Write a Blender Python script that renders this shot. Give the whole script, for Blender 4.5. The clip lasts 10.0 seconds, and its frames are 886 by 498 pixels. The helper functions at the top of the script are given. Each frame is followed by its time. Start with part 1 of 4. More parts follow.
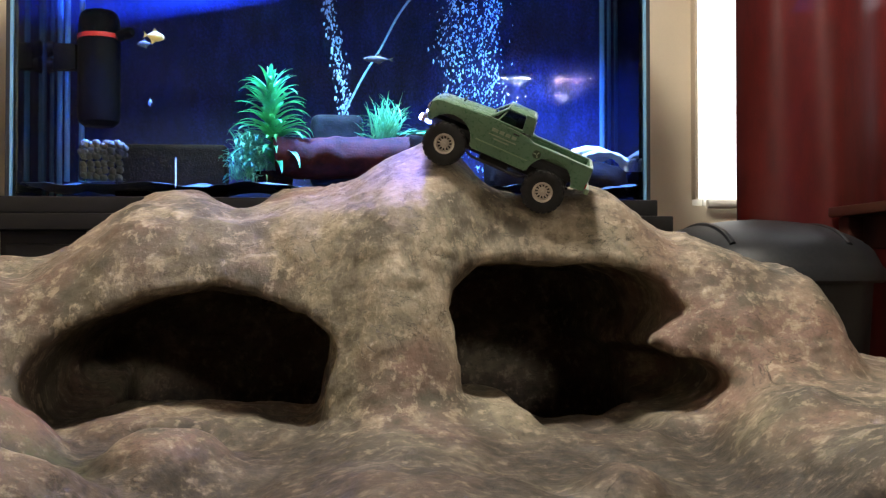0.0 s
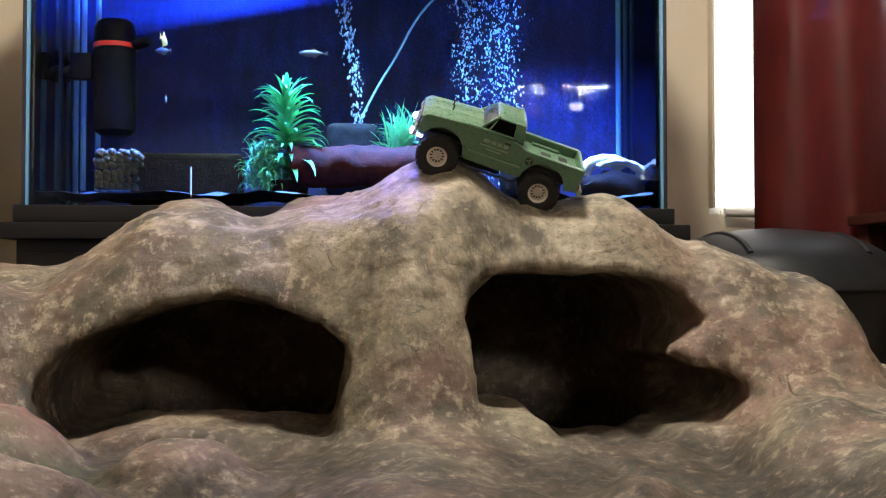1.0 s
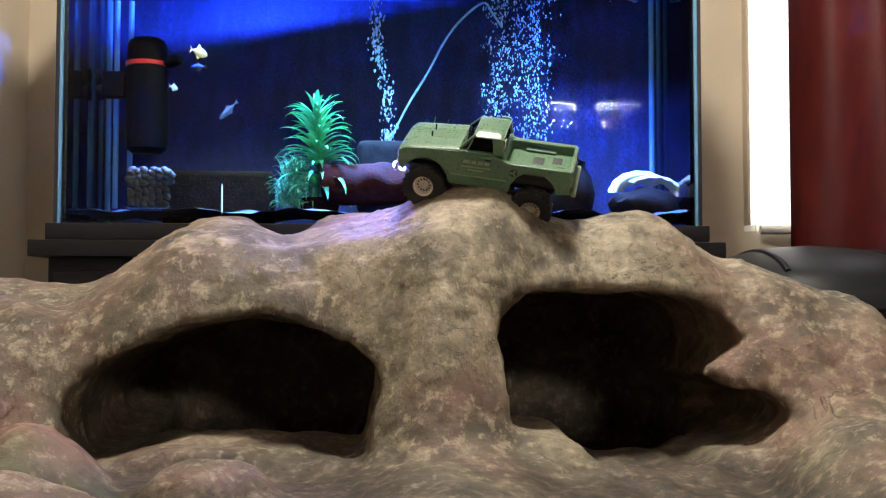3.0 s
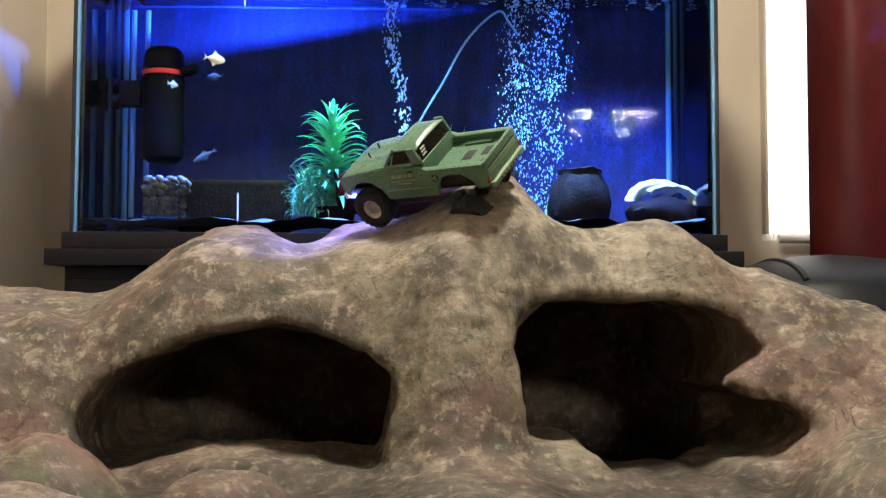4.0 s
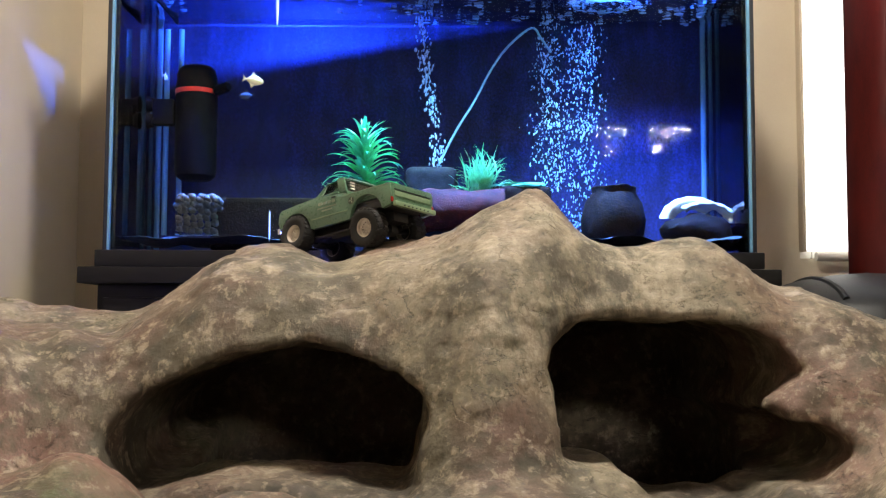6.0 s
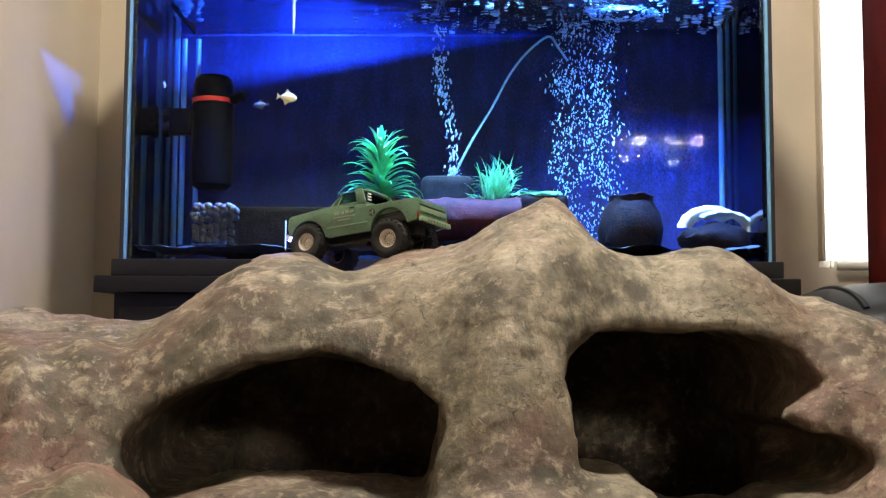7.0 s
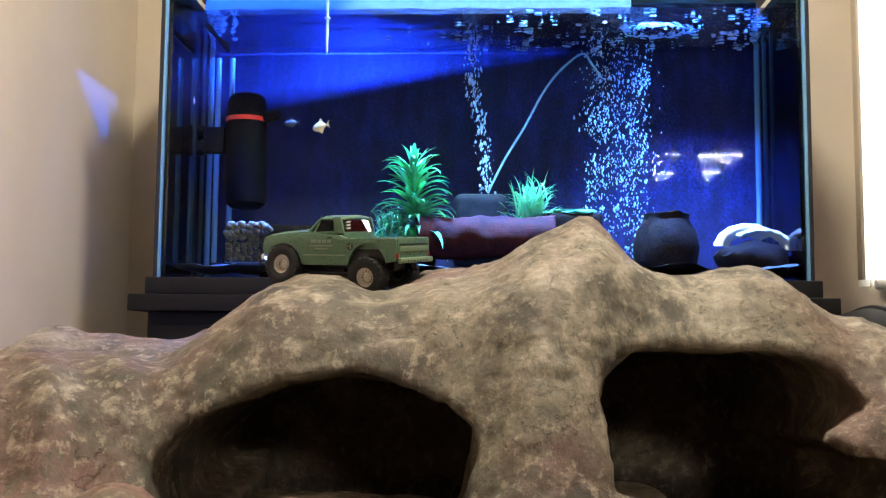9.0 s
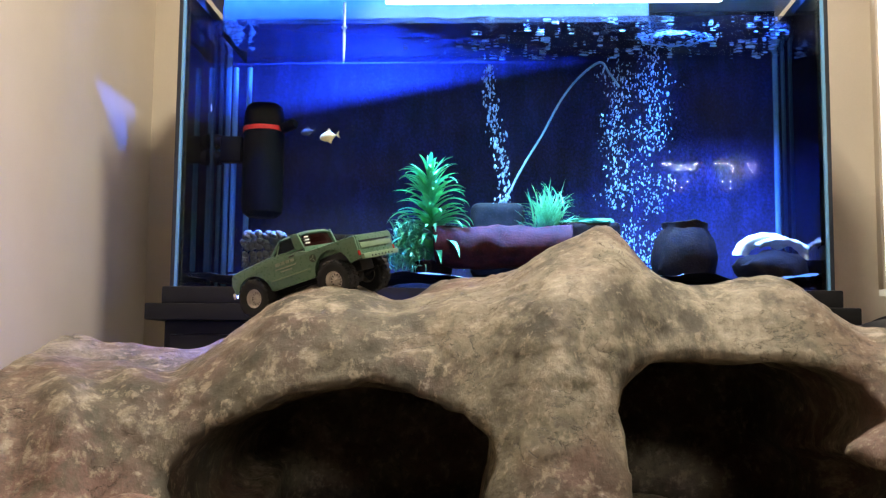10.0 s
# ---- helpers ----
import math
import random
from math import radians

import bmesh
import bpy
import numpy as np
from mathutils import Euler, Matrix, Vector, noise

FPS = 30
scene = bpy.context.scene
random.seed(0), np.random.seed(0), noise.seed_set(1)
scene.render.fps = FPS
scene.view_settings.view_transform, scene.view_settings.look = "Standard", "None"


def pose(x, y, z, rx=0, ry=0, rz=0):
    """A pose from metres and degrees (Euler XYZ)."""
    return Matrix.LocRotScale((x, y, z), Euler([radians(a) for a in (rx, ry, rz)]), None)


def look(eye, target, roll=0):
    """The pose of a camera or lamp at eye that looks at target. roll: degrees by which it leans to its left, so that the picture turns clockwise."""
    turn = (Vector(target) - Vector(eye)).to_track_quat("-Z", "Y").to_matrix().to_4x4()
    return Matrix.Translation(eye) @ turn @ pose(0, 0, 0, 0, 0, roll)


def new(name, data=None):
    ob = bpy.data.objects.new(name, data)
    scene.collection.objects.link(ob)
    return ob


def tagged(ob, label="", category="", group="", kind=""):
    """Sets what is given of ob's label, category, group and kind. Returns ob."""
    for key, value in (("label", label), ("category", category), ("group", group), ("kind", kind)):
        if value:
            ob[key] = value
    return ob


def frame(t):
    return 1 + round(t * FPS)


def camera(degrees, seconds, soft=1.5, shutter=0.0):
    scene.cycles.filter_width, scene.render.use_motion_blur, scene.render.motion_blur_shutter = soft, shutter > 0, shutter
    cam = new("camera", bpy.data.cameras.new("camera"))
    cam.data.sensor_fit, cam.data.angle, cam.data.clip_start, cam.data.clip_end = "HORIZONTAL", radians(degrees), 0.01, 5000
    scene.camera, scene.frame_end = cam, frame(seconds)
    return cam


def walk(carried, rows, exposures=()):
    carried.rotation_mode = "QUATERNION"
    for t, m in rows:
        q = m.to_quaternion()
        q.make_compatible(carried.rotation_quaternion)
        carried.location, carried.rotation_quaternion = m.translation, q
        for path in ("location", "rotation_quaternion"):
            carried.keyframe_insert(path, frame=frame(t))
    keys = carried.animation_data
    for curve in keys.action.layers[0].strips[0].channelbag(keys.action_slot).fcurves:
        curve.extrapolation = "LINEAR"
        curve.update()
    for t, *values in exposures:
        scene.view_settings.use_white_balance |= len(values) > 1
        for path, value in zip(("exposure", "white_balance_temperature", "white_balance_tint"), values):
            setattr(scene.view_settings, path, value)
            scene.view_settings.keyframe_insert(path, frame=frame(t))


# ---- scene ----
cam = camera(44.85, 10.0, soft=1.25)


def aim(x, y, z, up, right, lean):
    """A camera pose from its place, its tilt up, its turn to the right and its lean, in degrees."""
    return pose(x, y, z, 90 + up, 0, -right) @ pose(0, 0, 0, 0, 0, lean)


walk(cam, [
    (0.0, aim(0.0072, -2.0880, 0.6094, 1.175, 5.464, 0.01)),
    (2.5, aim(0.0077, -2.0641, 0.6106, 2.346, 3.420, 0.07)),
    (5.0, aim(0.0080, -2.0434, 0.6125, 3.513, 1.304, 0.18)),
    (7.5, aim(0.0082, -2.0254, 0.6152, 4.676, -0.876, 0.35)),
    (10.0, aim(0.0081, -2.0105, 0.6187, 5.836, -3.128, 0.58)),
], exposures=[(0.0, 0.0), (10.0, 0.0)])

# ---- world and lights ----
world = bpy.data.worlds.new("world")
scene.world = world
world.use_nodes = True
wt = world.node_tree
sky = wt.nodes.new("ShaderNodeTexSky")
sky.sky_type, sky.sun_disc = "NISHITA", False
sky.sun_elevation, sky.sun_rotation = radians(35), radians(40)
wt.links.new(sky.outputs[0], wt.nodes["Background"].inputs[0])
wt.nodes["Background"].inputs[1].default_value = 0.12


def area(name, m, sx, sy, watts, colour, spread=180):
    data = bpy.data.lights.new(name, "AREA")
    data.shape, data.size, data.size_y, data.energy, data.color = "RECTANGLE", sx, sy, watts, colour
    data.spread = radians(spread)
    ob = new(name, data)
    ob.matrix_world = m
    return ob


LAMP_AT = (0.14, -0.87, 2.285)
area("ceiling_lamp_light", pose(LAMP_AT[0], LAMP_AT[1], LAMP_AT[2] - 0.01), 0.24, 0.24, 51, (1.0, 0.925, 0.80))
area("aquarium_blue_light", pose(-0.25, 0.12, 1.335), 0.10, 0.004, 190, (0.03, 0.13, 1.0))
area("aquarium_white_light", pose(0.10, 0.06, 1.366), 0.74, 0.04, 96, (0.36, 0.74, 1.0), 88)
# added blue fill that brightens the backing and pane edges of the whole tank
area("aquarium_blue_fill", pose(0.0, 0.085, 1.366), 1.16, 0.010, 290, (0.02, 0.12, 1.0), 86)
area("window_light", look((1.15, 0.52, 1.25), (0.6, -0.9, 0.75)), 0.5, 0.9, 9, (0.86, 0.92, 1.0))

# ---- materials ----


class Mat:
    """A node material with short ways to add nodes."""

    def __init__(self, name, rough=0.6, metal=0.0):
        self.m = bpy.data.materials.new(name)
        self.m.use_nodes = True
        self.t = self.m.node_tree
        self.b = self.t.nodes["Principled BSDF"]
        self.b.inputs["Roughness"].default_value = rough
        self.b.inputs["Metallic"].default_value = metal

    def node(self, kind, **values):
        n = self.t.nodes.new(kind)
        for k, v in values.items():
            n.inputs[k].default_value = v
        return n

    def link(self, a, b):
        self.t.links.new(a, b)

    def coords(self, scale=(1, 1, 1), space="Object", turn=(0, 0, 0)):
        c, mp = self.node("ShaderNodeTexCoord"), self.node("ShaderNodeMapping")
        mp.inputs["Scale"].default_value = scale
        mp.inputs["Rotation"].default_value = [radians(a) for a in turn]
        self.link(c.outputs[space], mp.inputs["Vector"])
        return mp.outputs[0]

    def noise(self, vec, scale, detail=4.0, rough=0.55):
        n = self.node("ShaderNodeTexNoise", Scale=scale, Detail=detail, Roughness=rough)
        self.link(vec, n.inputs["Vector"])
        return n.outputs["Fac"]

    def ramp(self, fac, stops):
        r = self.node("ShaderNodeValToRGB")
        e = r.color_ramp.elements
        while len(e) < len(stops):
            e.new(0.5)
        for el, (p, c) in zip(e, stops):
            el.position, el.color = p, (*c, 1)
        self.link(fac, r.inputs[0])
        return r.outputs[0]

    def mix(self, fac, a, b, kind="MIX"):
        n = self.t.nodes.new("ShaderNodeMix")
        n.data_type, n.blend_type = "RGBA", kind
        for sock, v in ((n.inputs[0], fac), (n.inputs[6], a), (n.inputs[7], b)):
            if isinstance(v, (int, float)):
                sock.default_value = v
            elif isinstance(v, tuple):
                sock.default_value = (*v, 1)
            else:
                self.link(v, sock)
        return n.outputs[2]

    def base(self, v):
        if isinstance(v, tuple):
            self.b.inputs["Base Color"].default_value = (*v, 1)
        else:
            self.link(v, self.b.inputs["Base Color"])
        return self

    def bump(self, fac, strength, distance):
        n = self.node("ShaderNodeBump", Strength=strength, Distance=distance)
        self.link(fac, n.inputs["Height"])
        self.link(n.outputs[0], self.b.inputs["Normal"])
        return self

    def glow(self, colour, strength):
        self.b.inputs["Emission Color"].default_value = (*colour, 1)
        self.b.inputs["Emission Strength"].default_value = strength
        return self


def grained(name, c1, c2, rough=0.6, scale=20.0, bump=0.15, depth=0.002, metal=0.0, stretch=(1, 1, 1), fine=6.0):
    """Two tones mixed by a coarse and a fine grain, with a slight relief."""
    m = Mat(name, rough, metal)
    v = m.coords(stretch)
    a, b = m.noise(v, scale), m.noise(v, scale * fine, 3.0)
    f = m.mix(0.4, a, b)
    m.base(m.ramp(f, [(0.32, c1), (0.68, c2)]))
    m.link(m.ramp(b, [(0.2, (max(rough - 0.08, 0.02),) * 3), (0.8, (min(rough + 0.08, 1),) * 3)]), m.b.inputs["Roughness"])
    if bump:
        m.bump(f, bump, depth)
    return m.m


def rock_material():
    """Dry-brushed paint on plaster: tan over dark olive, with pink washes and brown hollows."""
    m = Mat("painted_rock", 0.72)
    v = m.coords()

    def at(place, scale=(1, 1, 1), turn=(0, 0, 0)):
        mp = m.node("ShaderNodeMapping")
        mp.inputs["Location"].default_value, mp.inputs["Scale"].default_value = place, scale
        mp.inputs["Rotation"].default_value = [radians(a) for a in turn]
        m.link(v, mp.inputs["Vector"])
        return mp.outputs[0]

    def times(a, b):
        return m.mix(1.0, a, b, "MULTIPLY")

    upright = m.noise(at((0, 0, 0), (1.15, 1.0, 0.55), (0, 14, 0)), 27, 8, 0.64)
    slanted = m.noise(at((4, 1, 2), (0.80, 0.62, 1.15), (0, 32, 0)), 24, 8, 0.64)
    side = m.noise(at((2, 5, 1)), 5.0, 1, 0.4)
    brush = m.mix(m.ramp(side, [(0.44, (0, 0, 0)), (0.56, (1, 1, 1))]), upright, slanted)
    grit = m.noise(v, 210, 4, 0.6)
    patch = m.noise(at((1.3, 0.4, 2.2)), 8.5, 4, 0.52)
    # ground coat
    tone = m.ramp(patch, [(0.36, (0.060, 0.050, 0.035)), (0.48, (0.110, 0.093, 0.063)), (0.59, (0.205, 0.174, 0.118))])
    # pink wash in wide uneven areas
    wash = m.mix(0.35, m.noise(at((3.1, 1.7, 0.4)), 7.0, 3, 0.5), brush)
    tone = m.mix(m.ramp(wash, [(0.465, (0, 0, 0)), (0.58, (0.74,) * 3)]), tone, (0.160, 0.086, 0.064))
    # dark olive smudges
    smudge = m.mix(0.4, m.noise(at((7.7, 2.2, 5.1)), 10.5, 5, 0.55), brush)
    tone = m.mix(m.ramp(smudge, [(0.50, (0, 0, 0)), (0.61, (0.42,) * 3)]), tone, (0.064, 0.052, 0.035))
    # coats laid on in places: pale tan on the crest, red on the mounds and outer flanks; the last row is shade painted
    # onto the left flank in dark olive and red
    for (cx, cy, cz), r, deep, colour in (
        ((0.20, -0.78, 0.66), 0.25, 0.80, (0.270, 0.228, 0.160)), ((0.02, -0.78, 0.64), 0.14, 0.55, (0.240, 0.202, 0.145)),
        ((-0.155, -1.04, 0.455), 0.085, 0.85, (0.190, 0.100, 0.080)), ((0.268, -1.14, 0.44), 0.06, 0.7, (0.220, 0.120, 0.090)),
        ((0.52, -0.90, 0.52), 0.17, 0.60, (0.195, 0.108, 0.084)), ((-0.34, -0.98, 0.45), 0.10, 0.75, (0.205, 0.100, 0.078)),
        ((-0.47, -0.86, 0.50), 0.14, 0.60, (0.180, 0.098, 0.077)), ((-0.27, -0.72, 0.64), 0.10, 0.60, (0.185, 0.098, 0.075)),
        ((-0.56, -0.68, 0.63), 0.10, 0.65, (0.270, 0.235, 0.170)),
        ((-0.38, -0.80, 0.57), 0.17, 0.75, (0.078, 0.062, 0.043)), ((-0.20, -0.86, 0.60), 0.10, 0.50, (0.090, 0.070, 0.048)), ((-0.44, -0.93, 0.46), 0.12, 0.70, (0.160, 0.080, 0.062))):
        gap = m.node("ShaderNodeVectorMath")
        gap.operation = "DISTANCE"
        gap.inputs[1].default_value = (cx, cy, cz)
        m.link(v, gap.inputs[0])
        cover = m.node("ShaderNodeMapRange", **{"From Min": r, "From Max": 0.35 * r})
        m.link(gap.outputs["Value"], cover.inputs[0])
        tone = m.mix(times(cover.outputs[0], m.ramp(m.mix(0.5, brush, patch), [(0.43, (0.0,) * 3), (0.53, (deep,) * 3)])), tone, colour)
    # brush marks, dark and light
    tone = m.mix(m.ramp(brush, [(0.36, (0.42,) * 3), (0.48, (0, 0, 0))]), tone, (0.040, 0.033, 0.024))
    tone = m.mix(m.ramp(brush, [(0.53, (0, 0, 0)), (0.64, (0.58,) * 3)]), tone, (0.34, 0.285, 0.200))
    dabs = m.noise(at((5, 3, 1), (0.9, 1.0, 0.6), (0, 20, 0)), 78, 6, 0.66)
    tone = m.mix(m.ramp(dabs, [(0.38, (0.30,) * 3), (0.46, (0, 0, 0))]), tone, (0.050, 0.040, 0.029))
    tone = m.mix(m.ramp(dabs, [(0.55, (0, 0, 0)), (0.63, (0.55,) * 3)]), tone, (0.36, 0.295, 0.210))
    fleck = m.noise(at((0, 3, 0), (0.6, 0.9, 1.0), (0, 28, 0)), 120, 6, 0.66)
    tone = m.mix(m.ramp(m.mix(0.4, fleck, brush), [(0.56, (0, 0, 0)), (0.64, (0.50,) * 3)]), tone, (0.42, 0.36, 0.29))
    tone = m.mix(m.ramp(fleck, [(0.34, (0.55,) * 3), (0.44, (0, 0, 0))]), tone, (0.060, 0.048, 0.035))
    # dark brown below a height, in basins and on cave floors; a mossy green patch near the foot
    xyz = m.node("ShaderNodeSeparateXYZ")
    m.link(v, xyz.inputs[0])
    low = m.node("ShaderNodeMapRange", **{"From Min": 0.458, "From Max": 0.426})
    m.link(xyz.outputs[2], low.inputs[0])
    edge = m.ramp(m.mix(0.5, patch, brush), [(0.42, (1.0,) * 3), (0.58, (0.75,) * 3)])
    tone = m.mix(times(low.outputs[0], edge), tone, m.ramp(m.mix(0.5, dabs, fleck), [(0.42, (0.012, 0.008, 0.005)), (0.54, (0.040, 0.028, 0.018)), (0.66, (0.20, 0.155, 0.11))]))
    far = m.node("ShaderNodeVectorMath")
    far.operation = "DISTANCE"
    far.inputs[1].default_value = (-0.31, -1.06, 0.43)
    m.link(v, far.inputs[0])
    near = m.node("ShaderNodeMapRange", **{"From Min": 0.10, "From Max": 0.03})
    m.link(far.outputs["Value"], near.inputs[0])
    tone = m.mix(times(near.outputs[0], m.ramp(brush, [(0.42, (0, 0, 0)), (0.54, (0.85,) * 3)])), tone, (0.055, 0.080, 0.028))
    # hairline cracks
    vein = m.node("ShaderNodeTexNoise", Scale=13.0, Detail=6.0, Roughness=0.62, Distortion=0.7)
    m.link(at((0, 0, 0), (1, 1, 1.6), (0, 20, 0)), vein.inputs["Vector"])
    line = m.ramp(vein.outputs["Fac"], [(0.493, (0, 0, 0)), (0.500, (0.7,) * 3), (0.507, (0, 0, 0))])
    crack = times(line, m.ramp(patch, [(0.50, (0, 0, 0)), (0.56, (1, 1, 1))]))
    tone = m.mix(crack, tone, (0.040, 0.033, 0.026))
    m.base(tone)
    m.link(m.ramp(brush, [(0.3, (0.82,) * 3), (0.7, (0.58,) * 3)]), m.b.inputs["Roughness"])
    m.bump(m.mix(0.3, m.mix(0.5, brush, dabs), crack, "SUBTRACT"), 0.9, 0.006)
    return m.m


def clear_pane(name, tint, gloss):
    """Clear sheet: lets light straight through, with a mirror gloss by the glass's Fresnel."""
    m = Mat(name)
    t, g, f, mx = m.node("ShaderNodeBsdfTransparent"), m.node("ShaderNodeBsdfGlossy", Roughness=0.0), m.node("ShaderNodeFresnel", IOR=gloss), m.node("ShaderNodeMixShader")
    t.inputs["Color"].default_value = (*tint, 1)
    m.link(f.outputs[0], mx.inputs[0])
    m.link(t.outputs[0], mx.inputs[1])
    m.link(g.outputs[0], mx.inputs[2])
    m.link(mx.outputs[0], m.t.nodes["Material Output"].inputs["Surface"])
    return m.m


def backing_material():
    """Dark blue sheet, speckled with algae and specks of dirt, in faint upright streaks."""
    m = Mat("dark_blue_backing", 0.9)
    v = m.coords()
    speck = m.noise(v, 170, 3, 0.7)
    blotch = m.noise(m.coords((1, 1, 0.5)), 22, 5, 0.65)
    streak = m.noise(m.coords((1, 1, 0.12)), 34, 3, 0.5)
    f = m.mix(0.45, m.mix(0.35, blotch, streak), speck)
    m.base(m.ramp(f, [(0.36, (0.0009, 0.0012, 0.010)), (0.50, (0.0050, 0.0068, 0.058)), (0.62, (0.0110, 0.0170, 0.135))]))
    return m.bump(speck, 0.2, 0.001).m


ROCK = rock_material()
GLASS = clear_pane("aquarium_glass", (0.93, 0.97, 0.96), 1.13)
SIDE_GLASS = clear_pane("side_glass", (0.80, 0.90, 0.92), 1.9)
WALL = grained("beige_wall_paint", (0.60, 0.51, 0.38), (0.66, 0.565, 0.425), 0.85, 6, 0.1, 0.001, fine=60)
WHITE = grained("white_trim_paint", (0.66, 0.63, 0.56), (0.74, 0.71, 0.64), 0.5, 8, 0.05)
CEIL = grained("white_ceiling_paint", (0.72, 0.70, 0.66), (0.78, 0.76, 0.72), 0.9, 10, 0.1)
BLACK_PLASTIC = grained("black_plastic_trim", (0.005, 0.005, 0.0055), (0.010, 0.010, 0.011), 0.38, 30, 0.05)
STAND = grained("black_stand_wood", (0.005, 0.005, 0.005), (0.011, 0.010, 0.010), 0.5, 14, 0.1, stretch=(1, 1, 8))
BACKDROP = backing_material()
CURTAIN = grained("dark_red_curtain", (0.080, 0.006, 0.005), (0.150, 0.012, 0.009), 0.45, 40, 0.25, 0.001, stretch=(1, 1, 0.3), fine=10)
WOOD = grained("dark_red_wood", (0.035, 0.011, 0.007), (0.075, 0.024, 0.014), 0.4, 9, 0.12, stretch=(1, 6, 6))
BIN = grained("dark_grey_bin_plastic", (0.010, 0.011, 0.013), (0.018, 0.019, 0.022), 0.45, 120, 0.25, 0.0006)
FLOOR = grained("brown_floor", (0.05, 0.032, 0.02), (0.09, 0.058, 0.036), 0.5, 8, 0.1, stretch=(1, 7, 1))

# ---- mesh helpers ----


def part(name, bm, material, parent=None, label="", smooth=True, angle=40):
    """Links a bmesh as one mesh object, under a thing or a part."""
    me = bpy.data.meshes.new(name)
    bm.normal_update()
    if smooth:
        for e in bm.edges:
            if len(e.link_faces) == 2 and e.calc_face_angle(0) > radians(angle):
                e.smooth = False
        for f in bm.faces:
            f.smooth = True
    bm.to_mesh(me)
    bm.free()
    for mat in material if isinstance(material, (list, tuple)) else [material]:
        me.materials.append(mat)
    ob = new(name, me)
    if parent:
        ob.parent = parent
    if label:
        ob["label"] = label
    return ob


def box(x0, x1, y0, y1, z0, z1, bevel=0.0, bm=None, m=None, seg=2):
    own = bmesh.new()
    bmesh.ops.create_cube(own, size=1)
    for v in own.verts:
        v.co = Vector(((x0 + x1) / 2 + v.co.x * (x1 - x0), (y0 + y1) / 2 + v.co.y * (y1 - y0), (z0 + z1) / 2 + v.co.z * (z1 - z0)))
    if bevel:
        bmesh.ops.bevel(own, geom=own.edges[:], offset=bevel, segments=seg, profile=0.6, affect="EDGES")
    return merge(own, bm, m)


def merge(own, bm=None, m=None):
    if m is not None:
        own.transform(m)
    if bm is None:
        return own
    me = bpy.data.meshes.new("tmp")
    own.to_mesh(me)
    own.free()
    bm.from_mesh(me)
    bpy.data.meshes.remove(me)
    return bm


def lathe(profile, seg=32, bm=None, m=None):
    """Turns (radius, height) pairs about z."""
    own = bmesh.new()
    rings = []
    for r, z in profile:
        if r < 1e-6:
            rings.append([own.verts.new((0, 0, z))])
        else:
            rings.append([own.verts.new((r * math.cos(2 * math.pi * i / seg), r * math.sin(2 * math.pi * i / seg), z)) for i in range(seg)])
    for a, b in zip(rings, rings[1:]):
        for i in range(seg):
            j = (i + 1) % seg
            if len(a) == 1 and len(b) > 1:
                own.faces.new((a[0], b[j], b[i]))
            elif len(b) == 1 and len(a) > 1:
                own.faces.new((a[i], a[j], b[0]))
            elif len(a) > 1:
                own.faces.new((a[i], a[j], b[j], b[i]))
    bmesh.ops.recalc_face_normals(own, faces=own.faces[:])
    return merge(own, bm, m)


def tube(points, radius, seg=8, bm=None, taper=1.0, cap=True):
    """A round tube along points."""
    own = bmesh.new()
    pts = [Vector(p) for p in points]
    rings = []
    for i, p in enumerate(pts):
        d = (pts[min(i + 1, len(pts) - 1)] - pts[max(i - 1, 0)]).normalized()
        q = d.to_track_quat("Z", "Y")
        r = radius * (1 + (taper - 1) * i / max(len(pts) - 1, 1))
        rings.append([own.verts.new(p + q @ Vector((r * math.cos(2 * math.pi * k / seg), r * math.sin(2 * math.pi * k / seg), 0))) for k in range(seg)])
    for a, b in zip(rings, rings[1:]):
        for k in range(seg):
            own.faces.new((a[k], a[(k + 1) % seg], b[(k + 1) % seg], b[k]))
    if cap:
        own.faces.new(rings[0][::-1])
        own.faces.new(rings[-1])
    return merge(own, bm)


def prism(outline, y0, y1, bevel=0.0, bm=None, m=None, seg=2):
    """A polygon in x and z, drawn out from y0 to y1."""
    own = bmesh.new()
    f = own.faces.new([own.verts.new((x, y0, z)) for x, z in outline])
    ext = bmesh.ops.extrude_face_region(own, geom=[f])
    bmesh.ops.translate(own, verts=[v for v in ext["geom"] if isinstance(v, bmesh.types.BMVert)], vec=(0, y1 - y0, 0))
    bmesh.ops.recalc_face_normals(own, faces=own.faces[:])
    if bevel:
        bmesh.ops.bevel(own, geom=[e for e in own.edges if e.calc_face_angle(0) > 0.5], offset=bevel, segments=seg, profile=0.6, affect="EDGES", clamp_overlap=True)
    return merge(own, bm, m)


def thing(name, label, category, m=None, group="", kind=""):
    e = new(name)
    e.empty_display_size = 0.05
    if m is not None:
        e.matrix_world = m
    return tagged(e, label, category, group, kind)


# ---- room ----


def setting(name, bm, mat, label, category, smooth=False):
    return tagged(part(name, bm, mat, smooth=smooth), label, category, kind="structure")


setting("floor", box(-0.98, 3.0, -4.2, 0.75, -0.06, 0.0), FLOOR, "brown wooden floor of the living room", "floor")
setting("ceiling", box(-0.98, 3.0, -4.2, 0.75, 2.40, 2.5), CEIL, "plain white painted ceiling", "ceiling")
setting("wall_west", box(-0.98, -0.858, -4.2, 0.75, 0.0, 2.4), WALL, "beige painted side wall beside the aquarium", "wall")
setting("wall_east", box(3.0, 3.12, -4.2, 0.75, 0.0, 2.4), WALL, "beige painted wall of the room", "wall")
# unseen wall, made dark to weaken the room's reflection in the tank
setting("wall_south", box(-0.98, 3.12, -4.32, -4.2, 0.0, 2.4), WOOD, "unseen wall across the room, made dark against reflections", "wall")
